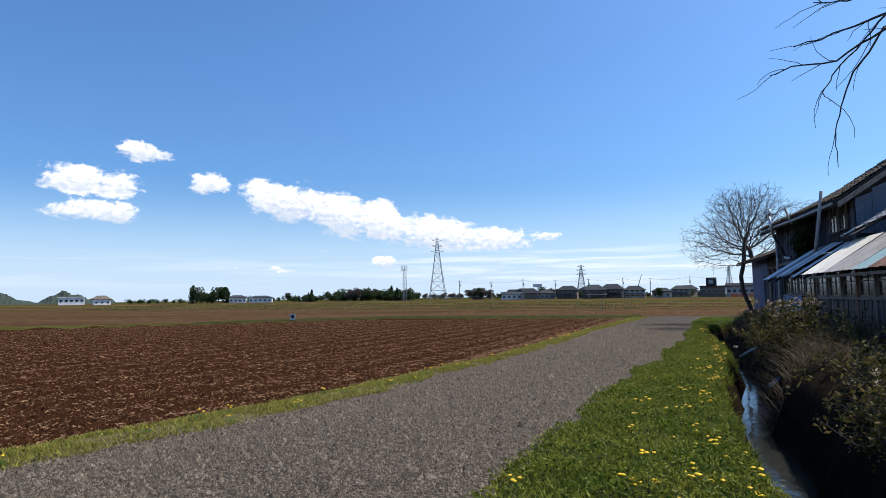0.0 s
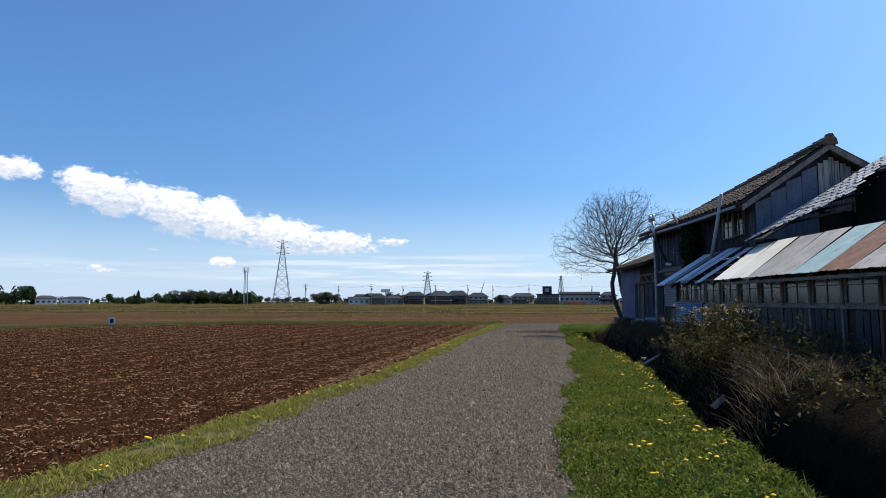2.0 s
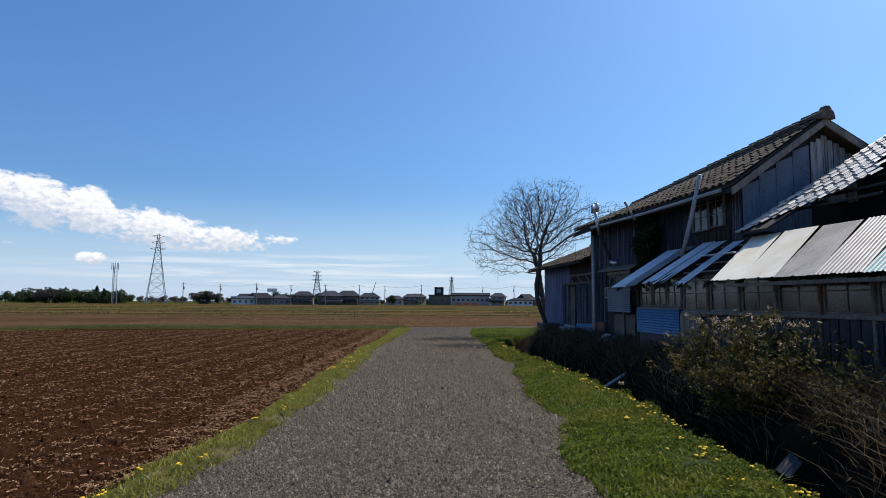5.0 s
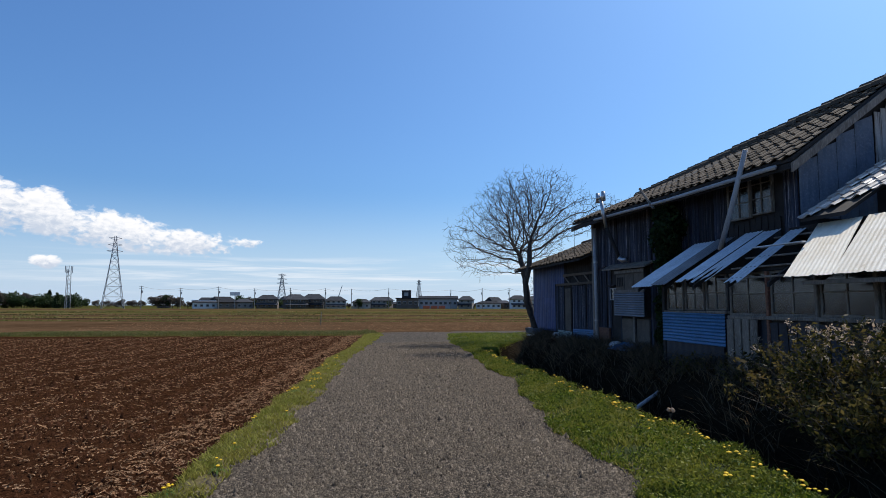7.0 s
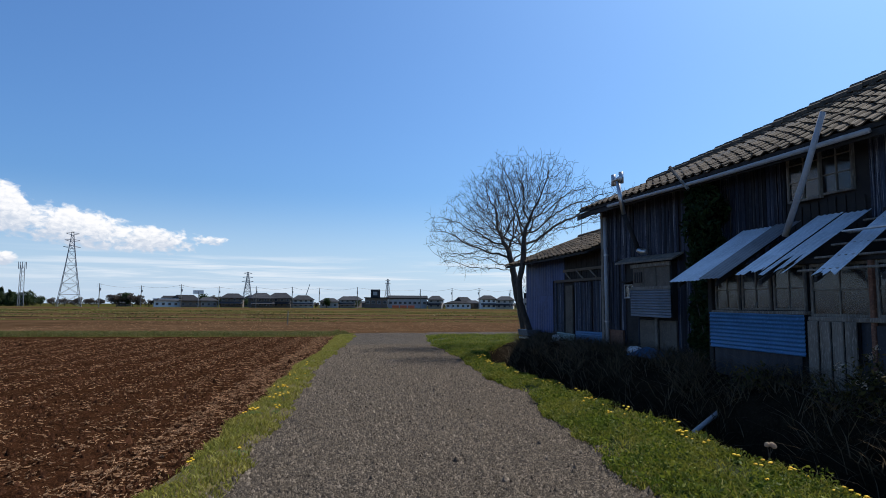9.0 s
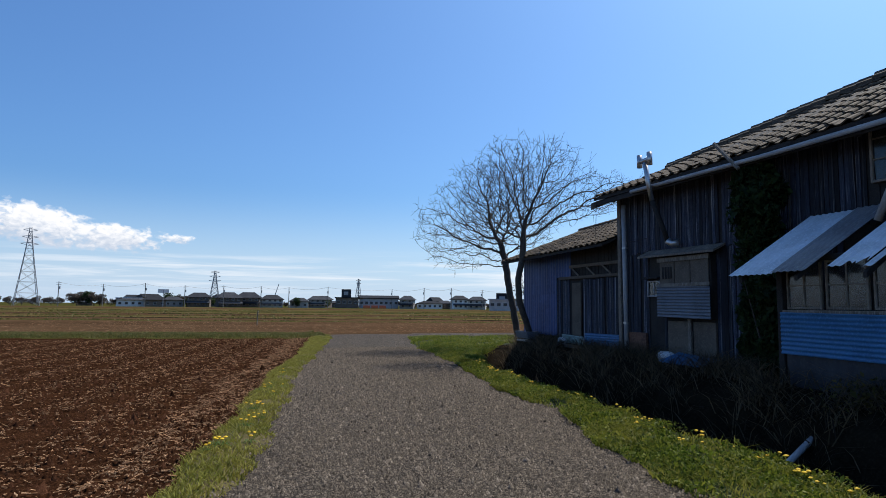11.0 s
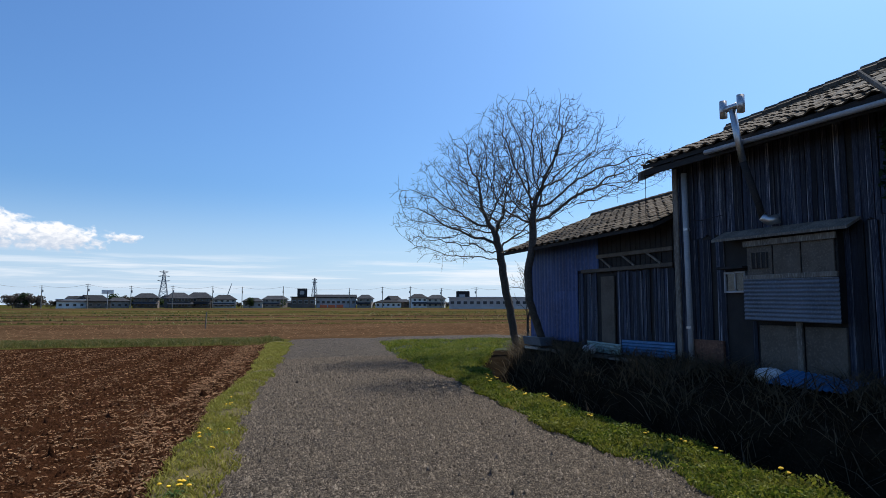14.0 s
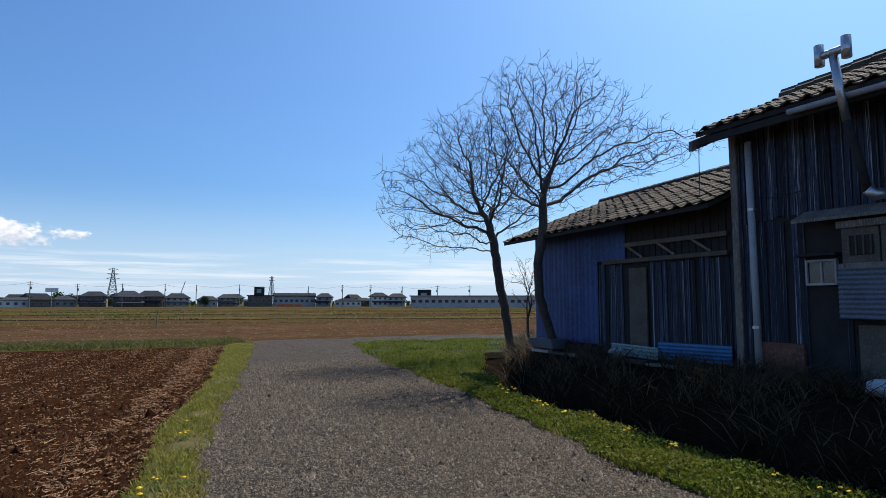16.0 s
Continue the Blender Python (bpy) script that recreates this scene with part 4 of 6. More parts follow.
tagged(part("drain_pipe", Geo().tube([(6.35, 19.0, -0.28), (6.62, 19.04, -0.12), (7.05, 19.1, 0.1)], 0.035, 12), PVC, smooth=True), "grey plastic pipe sticking out of the ditch bank", "pipe")
tagged(part("blue_sheet", corrugated((8.35, 22.4, 0.56), (8.35, 23.5, 0.56), (8.8, 22.4, 0.66), (8.85, 23.5, 0.72), 0.09, 0.01), PANEL_BLUE), "blue corrugated sheet lying on the bank", "sheet")
# light blue scrap given the dark tin colour to look dim in the ditch
tagged(part("blue_sheet", corrugated((5.62, 12.35, -0.25), (5.62, 12.6, -0.22), (5.95, 12.4, 0.02), (5.95, 12.68, 0.0), 0.09, 0.008), TIN_NAVY_SHADE), "blue tin scrap lying in the ditch, coloured dark for shade", "sheet")


def lump(center, size, seed, sides=9, rings=6):
    """A crumpled closed shape."""
    r = random.Random(seed)
    g, rows = Geo(), []
    for j in range(rings + 1):
        a = math.pi * j / rings
        rows.append([(center[0] + size[0] * math.sin(a) * math.cos(b) * r.uniform(0.75, 1.1), center[1] + size[1] * math.sin(a) * math.sin(b) * r.uniform(0.75, 1.1), center[2] + size[2] * math.cos(a) * r.uniform(0.9, 1.05)) for b in [2 * math.pi * k / sides for k in range(sides)]])
    return g.quad_strip(rows, caps=True)


tagged(part("plastic_bag", lump((8.72, 23.75, 0.62), (0.16, 0.26, 0.11), 1), PLASTIC, smooth=True), "crumpled white plastic bag on the bank", "bag")
tagged(part("plastic_bag", lump((9.1, 28.5, 0.66), (0.12, 0.22, 0.1), 2), PLASTIC, smooth=True), "crumpled white plastic bag beside the shed", "bag")
for k in range(6):
    y = 27.0 + k * 0.7
    tagged(part("scrap_board", Geo().box((8.9 + 0.05 * (k % 3), y, 0.52), (9.2, y + 0.6, 0.56 + 0.02 * (k % 2)), 0.008), (WOOD, BOARD, TIN_GREY)[k % 3]), "weathered scrap board lying against the shed", "board", "scrap boards by the shed")
tagged(part("trough", Geo().prism([(9.0, 0.62), (9.3, 0.62), (9.36, 0.82), (8.94, 0.82)], 30.3, 31.1), TIN_SLATE), "grey plastic trough beside the shed", "trough")
tagged(part("dangling_wire", Geo().tube([(8.76, 26.2, 4.05), (8.77, 26.22, 3.7), (8.74, 26.2, 3.3), (8.75, 26.21, 3.15)], 0.006, 4), DARKWOOD), "thin dark wire dangling from the eave", "wire")
tagged(part("slack_cable", Geo().tube([(9.18, 25.66, 3.1), (9.16, 25.3, 3.04), (9.2, 24.9, 3.08)], 0.008, 4), DARKWOOD), "slack dark cable along the boarded wall", "cable")

# ---------- trees ----------
def grow(g, p, d, length, r, level, rnd, plan, spread):
    """One limb and, along it, the limbs of the next level."""
    segs = 5 if level < 2 else 3
    pts, rad, dirs = [p.copy()], [r], [d.copy()]
    end = max(r * 0.45, 0.0035)
    for k in range(segs):
        bend = Vector((rnd.gauss(0, 1), rnd.gauss(0, 1), rnd.gauss(0, 1))) * (0.17 if level < 2 else 0.34)
        d = (d + bend + Vector((0, 0, (0.1, 0.08, 0.06, 0.03, 0.03)[min(level, 4)]))).normalized()
        p = p + d * (length / segs)
        pts.append(p.copy())
        dirs.append(d.copy())
        rad.append(r + (end - r) * (k + 1) / segs)
    g[min(level, 1)].tube(pts, rad, (9, 7, 5, 4, 3)[min(level, 4)], caps=level < 2)
    if level >= len(plan):
        return
    count, ratio = plan[level]
    for k in range(count):
        u = (0.55 if level == 0 else 0.25) + (0.45 if level == 0 else 0.75) * (k + rnd.random()) / count
        i = min(int(u * segs), segs - 1)
        f = u * segs - i
        q = pts[i].lerp(pts[i + 1], f)
        base = dirs[i + 1]
        a = base.cross(Vector((rnd.gauss(0, 1), rnd.gauss(0, 1), rnd.gauss(0, 0.6))))
        a = a.normalized() if a.length > 1e-3 else Vector((1, 0, 0))
        tilt = spread * rnd.uniform(0.7, 1.25)
        nd = (base * math.cos(tilt) + a * math.sin(tilt)).normalized()
        nr = (rad[i] + (rad[i + 1] - rad[i]) * f) * rnd.uniform(0.5, 0.72)
        grow(g, q, nd, length * ratio * rnd.uniform(0.75, 1.2), max(nr, 0.004), level + 1, rnd, plan, spread)


def bare_tree(at, lean, trunk, radius, plan, seed, spread, label, extra=()):
    rnd = random.Random(seed)
    t = thing("bare_tree", label, "tree", at, "bare trees beside the shed")
    g = (Geo(), Geo())
    grow(g, Vector((0, 0, -0.1)), Vector(lean).normalized(), trunk, radius, 0, rnd, plan, spread)
    for z, d, length, r in extra:
        grow(g, Vector(z), Vector(d).normalized(), length, r, 1, rnd, plan, spread)
    part("trunk", g[0], BARK, t, smooth=True)
    part("crown", g[1], BARK, t, "leafless crown of fine dark twigs")
    return t


def crown_tree(at, stem, lobes, count, seed, girth, label, clear=None):
    """A tree whose limbs spread into a crown made of rounded lobes, each limb reaching for the free room near it."""
    r = np.random.default_rng(seed)
    base = np.array(at)
    goals = []
    for c, radii, share in lobes:
        d = r.normal(0, 1, (int(count * share), 3))
        d /= np.linalg.norm(d, axis=1)[:, None]
        d *= (r.random(len(d)) ** 0.42)[:, None] * (1 + 0.08 * r.normal(0, 1, len(d)))[:, None]
        goals.append(np.array(c) - base + d * np.array(radii))
    goals = np.concatenate(goals)
    if clear:
        goals = goals[clear(goals + base)]
    pts, parent = [np.array((0.0, 0.0, -0.15))], [-1]
    for q in stem:
        q = np.array(q) - base
        a0, n = pts[-1], max(2, int(np.linalg.norm(q - pts[-1]) / 0.16))
        for k in range(1, n + 1):
            pts.append(a0 + (q - a0) * k / n + r.normal(0, 0.012, 3))
            parent.append(len(pts) - 2)
    stem_n = len(pts)
    pos = np.array(pts)
    near_d, near_i = np.full(len(goals), 1e9), np.zeros(len(goals), int)
    fresh = range(stem_n)
    heading = np.zeros((stem_n, 3))
    heading[1:] = np.diff(pos, axis=0) / 0.16
    for _ in range(170):
        for i in fresh:
            d = np.linalg.norm(goals - pos[i], axis=1)
            hit = d < near_d
            near_d[hit], near_i[hit] = d[hit], i
        live = near_d > 0.17
        goals, near_d, near_i = goals[live], near_d[live], near_i[live]
        if not len(goals):
            break
        seen = near_d < 2.6
        start = len(pos)
        new_p, new_h = [], []
        for i in np.unique(near_i[seen]):
            if i < stem_n * 0.5:
                continue
            pull = goals[seen & (near_i == i)] - pos[i]
            d = (pull / np.linalg.norm(pull, axis=1)[:, None]).mean(0) + heading[i] * 0.35 + r.normal(0, 0.22, 3) + np.array((0, 0, 0.03))
            d /= np.linalg.norm(d)
            new_p.append(pos[i] + d * 0.13)
            new_h.append(d)
            parent.append(int(i))
        if not new_p:
            break
        pos, heading = np.concatenate([pos, new_p]), np.concatenate([heading, new_h])
        fresh = range(start, len(pos))
    n = len(pos)
    kids = [[] for _ in range(n)]
    for i in range(1, n):
        kids[parent[i]].append(i)
    flow = np.zeros(n)
    for i in range(n - 1, -1, -1):
        flow[i] = sum(flow[k] for k in kids[i]) if kids[i] else 1.0
    rad = 0.0046 * flow ** (math.log(girth / 0.0046) / math.log(flow[0]))
    trunk, crown = Geo(), Geo()
    starts = [(0, None)]
    while starts:
        i, before = starts.pop()
        line, wide = ([] if before is None else [Vector(pos[before])]), ([] if before is None else [min(rad[before], rad[i] * 1.25)])
        while True:
            line.append(Vector(pos[i]))
            wide.append(float(rad[i]))
            if not kids[i]:
                break
            rest = sorted(kids[i], key=lambda k: -flow[k])
            starts.extend((k, i) for k in rest[1:])
            i = rest[0]
        thick = wide[0]
        wide[-1] = min(wide[-1], 0.003)
        (trunk if before is None else crown).tube(line, wide, 9 if thick > 0.06 else 6 if thick > 0.025 else 4 if thick > 0.01 else 3, caps=thick > 0.03)
    for i in range(stem_n, n):
        for _ in range(1 if kids[i] else 3):
            if kids[i] and (flow[i] > 30 or r.random() > 0.62):
                continue
            d = heading[i] * 0.9 + r.normal(0, 0.55, 3) + np.array((0, 0, 0.25))
            d /= np.linalg.norm(d)
            e = d + r.normal(0, 0.3, 3) + np.array((0, 0, 0.2))
            l = r.uniform(0.12, 0.34)
            q = pos[i] + d * l * 0.5
            crown.tube([pos[i], q, q + e / np.linalg.norm(e) * l * 0.5], [0.0045, 0.0038, 0.0028], 3, caps=False)
    t = thing("bare_tree", label, "tree", at, "bare trees beside the shed")
    part("trunk", trunk, BARK, t, smooth=True)
    part("crown", crown, BARK, t, "leafless crown of fine dark twigs")
    return t


crown_tree((10.82, 34.7, 0.35), [(10.62, 34.7, 1.1), (10.4, 34.68, 2.1), (10.22, 34.7, 3.2), (10.05, 34.75, 3.9)], [((10.0, 34.8, 5.15), (2.4, 2.2, 1.85), 0.62), ((8.2, 34.4, 4.2), (1.75, 1.4, 1.5), 0.25), ((9.7, 34.9, 6.35), (1.5, 1.4, 0.8), 0.16)], 2000, 5, 0.125,
           "leafless tree with a leaning trunk and spreading fine twigs")
crown_tree((9.28, 30.5, 0.45), [(9.05, 30.48, 1.0), (8.78, 30.45, 1.7), (8.72, 30.45, 2.4), (8.9, 30.45, 3.1), (8.95, 30.5, 3.8)], [((9.35, 30.4, 5.2), (1.9, 1.7, 1.55), 0.55), ((8.5, 30.4, 5.9), (1.2, 1.0, 0.8), 0.1), ((11.8, 30.3, 4.9), (1.9, 1.3, 1.0), 0.3), ((7.9, 30.3, 4.2), (1.1, 0.9, 1.1), 0.14)], 2000, 9, 0.095,
           "leafless tree standing close against the blue shed", lambda p: p[:, 2] > 3.15 + np.maximum(p[:, 0] - 8.85, 0) * 0.41 + 0.2)
bare_tree((10.2, 33.0, 0.45), (0.1, 0.1, 1), 1.4, 0.05, [(4, 0.7), (5, 0.6), (4, 0.5)], 14, 0.6, "young leafless sapling between the two trees")

# a tree beside the track, out of sight but for its hanging twigs
rnd = random.Random(21)
over = thing("weeping_tree", "tree with long drooping bare twigs over the verge", "tree", (6.08, 4.12, 0.35), "")
trunk_g, twig_g = Geo(), Geo()
trunk_g.tube([(0, 0, -0.6), (0.02, 0.0, 1.5), (-0.1, -0.1, 2.4), (-0.65, -0.30, 3.00), (-1.30, -0.60, 3.23)], [0.2, 0.17, 0.12, 0.06, 0.022], 9)


def limb(points, thick, twigs, droop):
    """A thin limb through a few places, with side twigs that bend down."""
    pts = [Vector(p) - over.location for p in points]
    fine = []
    for a, b in zip(pts[:-1], pts[1:]):
        for j in range(4):
            fine.append(a.lerp(b, j / 4) + Vector((rnd.gauss(0, 0.006), rnd.gauss(0, 0.006), rnd.gauss(0, 0.006))))
    fine.append(pts[-1])
    n = len(fine)
    twig_g.tube(fine, [thick * (1 - 0.75 * j / n) for j in range(n)], 5)
    for _ in range(twigs):
        j = rnd.randrange(1, n - 1)
        d = (fine[j + 1] - fine[j]).normalized() + Vector((rnd.gauss(0, 0.4), rnd.gauss(0, 0.4), rnd.gauss(0, 0.5)))
        side, step = [fine[j]], rnd.uniform(0.03, 0.075)
        for _ in range(5):
            d = (d + Vector((rnd.gauss(0, 0.2), rnd.gauss(0, 0.2), -droop + rnd.gauss(0, 0.15)))).normalized()
            side.append(side[-1] + d * step)
        twig_g.tube(side, [0.0035, 0.003, 0.0027, 0.0024, 0.002, 0.0016], 3)


limb([(4.78, 3.52, 3.58), (4.42, 3.45, 3.43), (4.20, 3.48, 3.36), (3.91, 3.62, 3.33)], 0.0116, 9, 0.05)
limb([(4.78, 3.52, 3.58), (4.42, 3.45, 3.33), (4.16, 3.60, 3.20), (3.90, 3.67, 3.20), (3.77, 3.71, 3.17)], 0.0101, 8, 0.05)
limb([(4.78, 3.52, 3.48), (4.40, 3.45, 3.33), (4.26, 3.60, 3.10), (4.20, 3.67, 2.89), (4.17, 3.73, 2.68), (4.19, 3.77, 2.48)], 0.0087, 3, 0.3)
limb([(4.40, 3.41, 3.41), (4.30, 3.49, 3.28), (4.14, 3.61, 3.10), (4.09, 3.67, 2.99), (4.13, 3.67, 2.93)], 0.0072, 4, 0.2)
limb([(4.78, 3.52, 3.62), (4.40, 3.39, 3.52), (4.20, 3.45, 3.55), (4.01, 3.49, 3.58)], 0.0101, 8, 0.0)
part("trunk", trunk_g, BARK, over, smooth=True)
part("hanging_branchwork", twig_g, BARK, over, "thin drooping bare twigs")


# ---------- ground cover ----------
BALK = leaf_material("balk_grass", (0.07, 0.085, 0.02), (0.15, 0.15, 0.045), (0.2, 0.15, 0.06), 0.7)
def blades(points, height, width, lean, mat_name, rnd_seed):
    """Bent blades of grass: corners and faces."""
    r = np.random.default_rng(rnd_seed)
    n = len(points)
    yaw, dirn = r.uniform(0, 2 * np.pi, n), r.uniform(0, 2 * np.pi, n)
    h = height * r.uniform(0.5, 1.3, n)
    w = width * r.uniform(0.6, 1.4, n)
    side = np.stack([np.cos(yaw), np.sin(yaw), np.zeros(n)], -1) * w[:, None] / 2
    out = np.stack([np.cos(dirn), np.sin(dirn), np.zeros(n)], -1) * (h * lean * r.uniform(0.2, 1.5, n))[:, None]
    up = np.stack([np.zeros(n), np.zeros(n), h], -1)
    v = np.stack([points - side, points + side, points + up * 0.55 + out * 0.35 - side * 0.8, points + up * 0.55 + out * 0.35 + side * 0.8, points + up * 0.9 + out], 1).reshape(-1, 3)
    b = np.arange(n)[:, None] * 5
    f = np.concatenate([b + [0, 1, 3], b + [0, 3, 2], b + [2, 3, 4]], 0)
    return v, f


def scatter(n, y0, y1, lo, hi, seed, power=1.0):
    """Points between two edges of the plan, thicker where y is small if power is over 1."""
    r = np.random.default_rng(seed)
    y = y0 + (y1 - y0) * r.random(n) ** power
    e = edges(y)
    a, b = lo(e), hi(e)
    x = a + (b - a) * r.random(n)
    return np.stack([x, y, surface_z(x, y)], -1)


def clump(points, seed, scale=1.6, cut=0.0):
    """Keeps the points that lie in patches."""
    x, y = points[:, 0], points[:, 1]
    f = np.sin(x * scale * 2.1 + seed) * np.sin(y * scale * 1.7 + seed * 2) + 0.6 * np.sin(x * scale * 5.3 - y * 3.1 * scale + seed) + 0.5 * np.sin(y * scale * 4.4 + x)
    r = np.random.default_rng(seed)
    return points[f + r.normal(0, 0.6, len(f)) > cut]


p = clump(scatter(170000, -3.5, 36, lambda e: e[2] - 0.08, lambda e: e[3] + 0.12, 1, 1.35), 3, 1.2, -0.4)
v, f = blades(p, 0.06, 0.016, 1.15, "", 2)
stuff("verge_grass", v, f, GRASS, "lush low green grass along the gravel track", "grass")
p = clump(scatter(66000, -3.5, 44, lambda e: e[0] - 0.05, lambda e: e[1] + 0.05, 4, 1.3), 5, 1.6, -0.7)
v, f = blades(p, 0.055, 0.012, 1.2, "", 5)
stuff("field_edge_grass", v, f, DRYGRASS, "short yellowish grass between field and track", "grass")
p = clump(scatter(26000, 14, 36, lambda e: e[2] - 0.1, lambda e: e[3] + 0.2, 51), 8, 1.5, 0.1)
v, f = blades(p, 0.08, 0.013, 1.0, "", 52)
stuff("yellowed_grass", v, f, DRYGRASS, "yellowed grass tufts among the green verge", "grass")
p = clump(scatter(70000, 30, 43, lambda e: e[2], lambda e: e[3] + 4.5, 6), 9, 0.8, -0.1)
p = p[(p[:, 0] < edges(p[:, 1])[3] + 0.1) | (p[:, 1] > 37.5)]
v, f = blades(p, 0.1, 0.022, 1.1, "", 6)
stuff("corner_grass", v, f, GRASS, "rough green grass where the tracks meet", "grass")
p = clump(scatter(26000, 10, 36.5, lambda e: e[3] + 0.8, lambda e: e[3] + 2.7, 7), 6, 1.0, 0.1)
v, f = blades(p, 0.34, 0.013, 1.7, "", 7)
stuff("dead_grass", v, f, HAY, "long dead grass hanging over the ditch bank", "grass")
p = clump(scatter(4000, 2, 34, lambda e: e[3] + 0.0, lambda e: e[3] + 0.22, 8), 4, 1.0, 0.3)
v, f = blades(p, 0.12, 0.014, 1.2, "", 8)
stuff("ditch_grass", v, f, GRASS, "grass tufts on the edge of the ditch", "grass")
r_ = np.random.default_rng(33)
x = r_.uniform(-26, 5, 26000)
y = field_end(x) + r_.uniform(0.1, 3.4, len(x))
ok = x < edges(y)[1] + 0.4
p = np.stack([x, y, surface_z(x, y)], -1)[ok]
v, f = blades(p, 0.11, 0.035, 0.9, "", 9)
stuff("balk_grass", v, f, BALK, "green grass balk at the far edge of the field", "grass")


for k, (q, h) in enumerate(((73.5, 0.16), (85.5, 0.17), (97, 0.18), (114, 0.2), (134, 0.22), (163, 0.25))):
    x = r_.uniform(-90 - k * 15, 70 + k * 20, 2600 + 500 * k)
    y = q - 0.22 * x - 3.0 * np.sin(x * 0.021) + r_.normal(0, 0.55, len(x)) + 0.6 * np.sin(x * 0.4)
    ok = (y > 50) & (np.sin(x * 0.35 + k) + r_.normal(0, 0.5, len(x)) > -0.5)
    v, f = blades(np.stack([x, y, 0 * x + 0.0], -1)[ok], h, 0.1 + 0.03 * k, 1.2, "", 70 + k)
    stuff("balk_grass", v, f, BALK, "rough grass along a balk between far fields", "grass")


def rubble(points, size, seed, flat=0.7):
    """Small broken lumps, half sunk: a rough peak for each point."""
    r = np.random.default_rng(seed)
    n = len(points)
    base = np.array([(1, 0, -0.35), (0, 1, -0.35), (-1, 0, -0.35), (0, -1, -0.35), (0.1, 0, 0.95)], float)
    faces = np.array([(0, 1, 4), (1, 2, 4), (2, 3, 4), (3, 0, 4)])
    s = size * r.lognormal(0, 0.45, n)
    v = base[None] * r.uniform(0.6, 1.25, (n, 5, 1)) * np.stack([np.ones(n), r.uniform(0.6, 1, n), np.full(n, flat)], -1)[:, None]
    v = v + r.normal(0, 0.17, (n, 5, 3))
    a = r.uniform(0, 6.28, n)
    c, d = np.cos(a)[:, None], np.sin(a)[:, None]
    v = np.stack([v[..., 0] * c - v[..., 1] * d, v[..., 0] * d + v[..., 1] * c, v[..., 2]], -1) * s[:, None, None] + points[:, None]
    return v.reshape(-1, 3), (faces[None] + np.arange(n)[:, None, None] * 5).reshape(-1, 3)


def field_points(n, seed, reach=34.0, power=1.45):
    r = np.random.default_rng(seed)
    y = -4 + 48.5 * r.random(n) ** 1.1
    x = edges(y)[0] - 0.05 - reach * r.random(n) ** power
    ok = y < field_end(x)
    x, y = x[ok], y[ok]
    return np.stack([x, y, surface_z(x, y)], -1)


v, f = rubble(field_points(110000, 11), 0.026, 12, 1.05)
stuff("soil_clods", v, f, CLOD, "broken clods of dark reddish soil", "soil")


def chips(points, length, width, seed):
    """Short flat pieces of stalk, lying at all angles."""
    r = np.random.default_rng(seed)
    n = len(points)
    a, t = r.uniform(0, 6.28, n), r.normal(0.1, 0.22, n)
    l, w = length * r.lognormal(0, 0.5, n), width * r.uniform(0.6, 1.5, n)
    d = np.stack([np.cos(a) * np.cos(t), np.sin(a) * np.cos(t), np.sin(t)], -1) * l[:, None] / 2
    s = np.stack([-np.sin(a), np.cos(a), r.normal(0, 0.25, n)], -1) * w[:, None] / 2
    c = points + np.array([0, 0, 1.0]) * (0.018 + np.abs(d[:, 2:]))
    k = np.array([0, 0, 1.0]) * (w[:, None] * 0.5)
    v = np.stack([c - d - s, c + d - s * 0.7, c + d + s * 0.7, c - d + s, c - d + k, c + d + k], 1).reshape(-1, 3)
    b = np.arange(n)[:, None] * 6
    f = np.concatenate([b + [0, 1, 5, 4], b + [4, 5, 2, 3]], 0)
    return v, f


pts = field_points(150000, 13)
line = np.sin((pts[:, 0] - 0.16 * pts[:, 1]) * 5.2)
pts = pts[line + np.random.default_rng(1).normal(0, 0.9, len(pts)) > -0.35]
v, f = chips(pts, 0.036, 0.017, 14)
stuff("crop_residue", v, f, STRAW, "pale chopped stalks strewn over the ploughed soil", "straw")
# a denser line of litter along the field's edge
r_ = np.random.default_rng(15)
y = r_.uniform(14, 44, 4200)
x = edges(y)[0] - 0.75 - r_.normal(0, 0.16, len(y)) + 0.1 * np.sin(y * 1.3)
v, f = chips(np.stack([x, y, surface_z(x, y) + 0.01], -1), 0.045, 0.014, 16)
stuff("straw_row", v, f, STRAW, "row of dry straw along the field margin", "straw")
# second field behind the crossing track
x, y = r_.uniform(-14, 45, 14000), r_.uniform(47, 72, 14000)
ok = region(x, y) == 5
v, f = chips(np.stack([x, y, surface_z(x, y) + 0.02], -1)[ok], 0.08, 0.018, 17)
stuff("crop_residue", v, f, STRAW, "pale stubble scattered over the far ploughed field", "straw")

p = scatter(150000, 3.0, 36, lambda e: e[1] - 0.1, lambda e: e[2] + 0.12, 18, 1.2)
v, f = rubble(p, 0.0145, 19, 0.9)
stuff("gravel_stones", v, f, STONE, "small grey crushed stones on the track", "gravel")
p = scatter(700, 2.2, 40, lambda e: e[1], lambda e: e[2], 20, 1.3)
v, f = rubble(p, 0.019, 21, 0.5)
stuff("gravel_stones", v, f, STONE, "larger loose stones on the track", "gravel")

# ---------- dandelions ----------
YELLOW = material("dandelion_petal", (0.75, 0.48, 0.01), (0.62, 0.34, 0.005), (0.85, 0.62, 0.03), 30.0, 200.0, 0.7, 0.2)
STEM = leaf_material("dandelion_leaf", (0.05, 0.1, 0.02), (0.1, 0.16, 0.035))


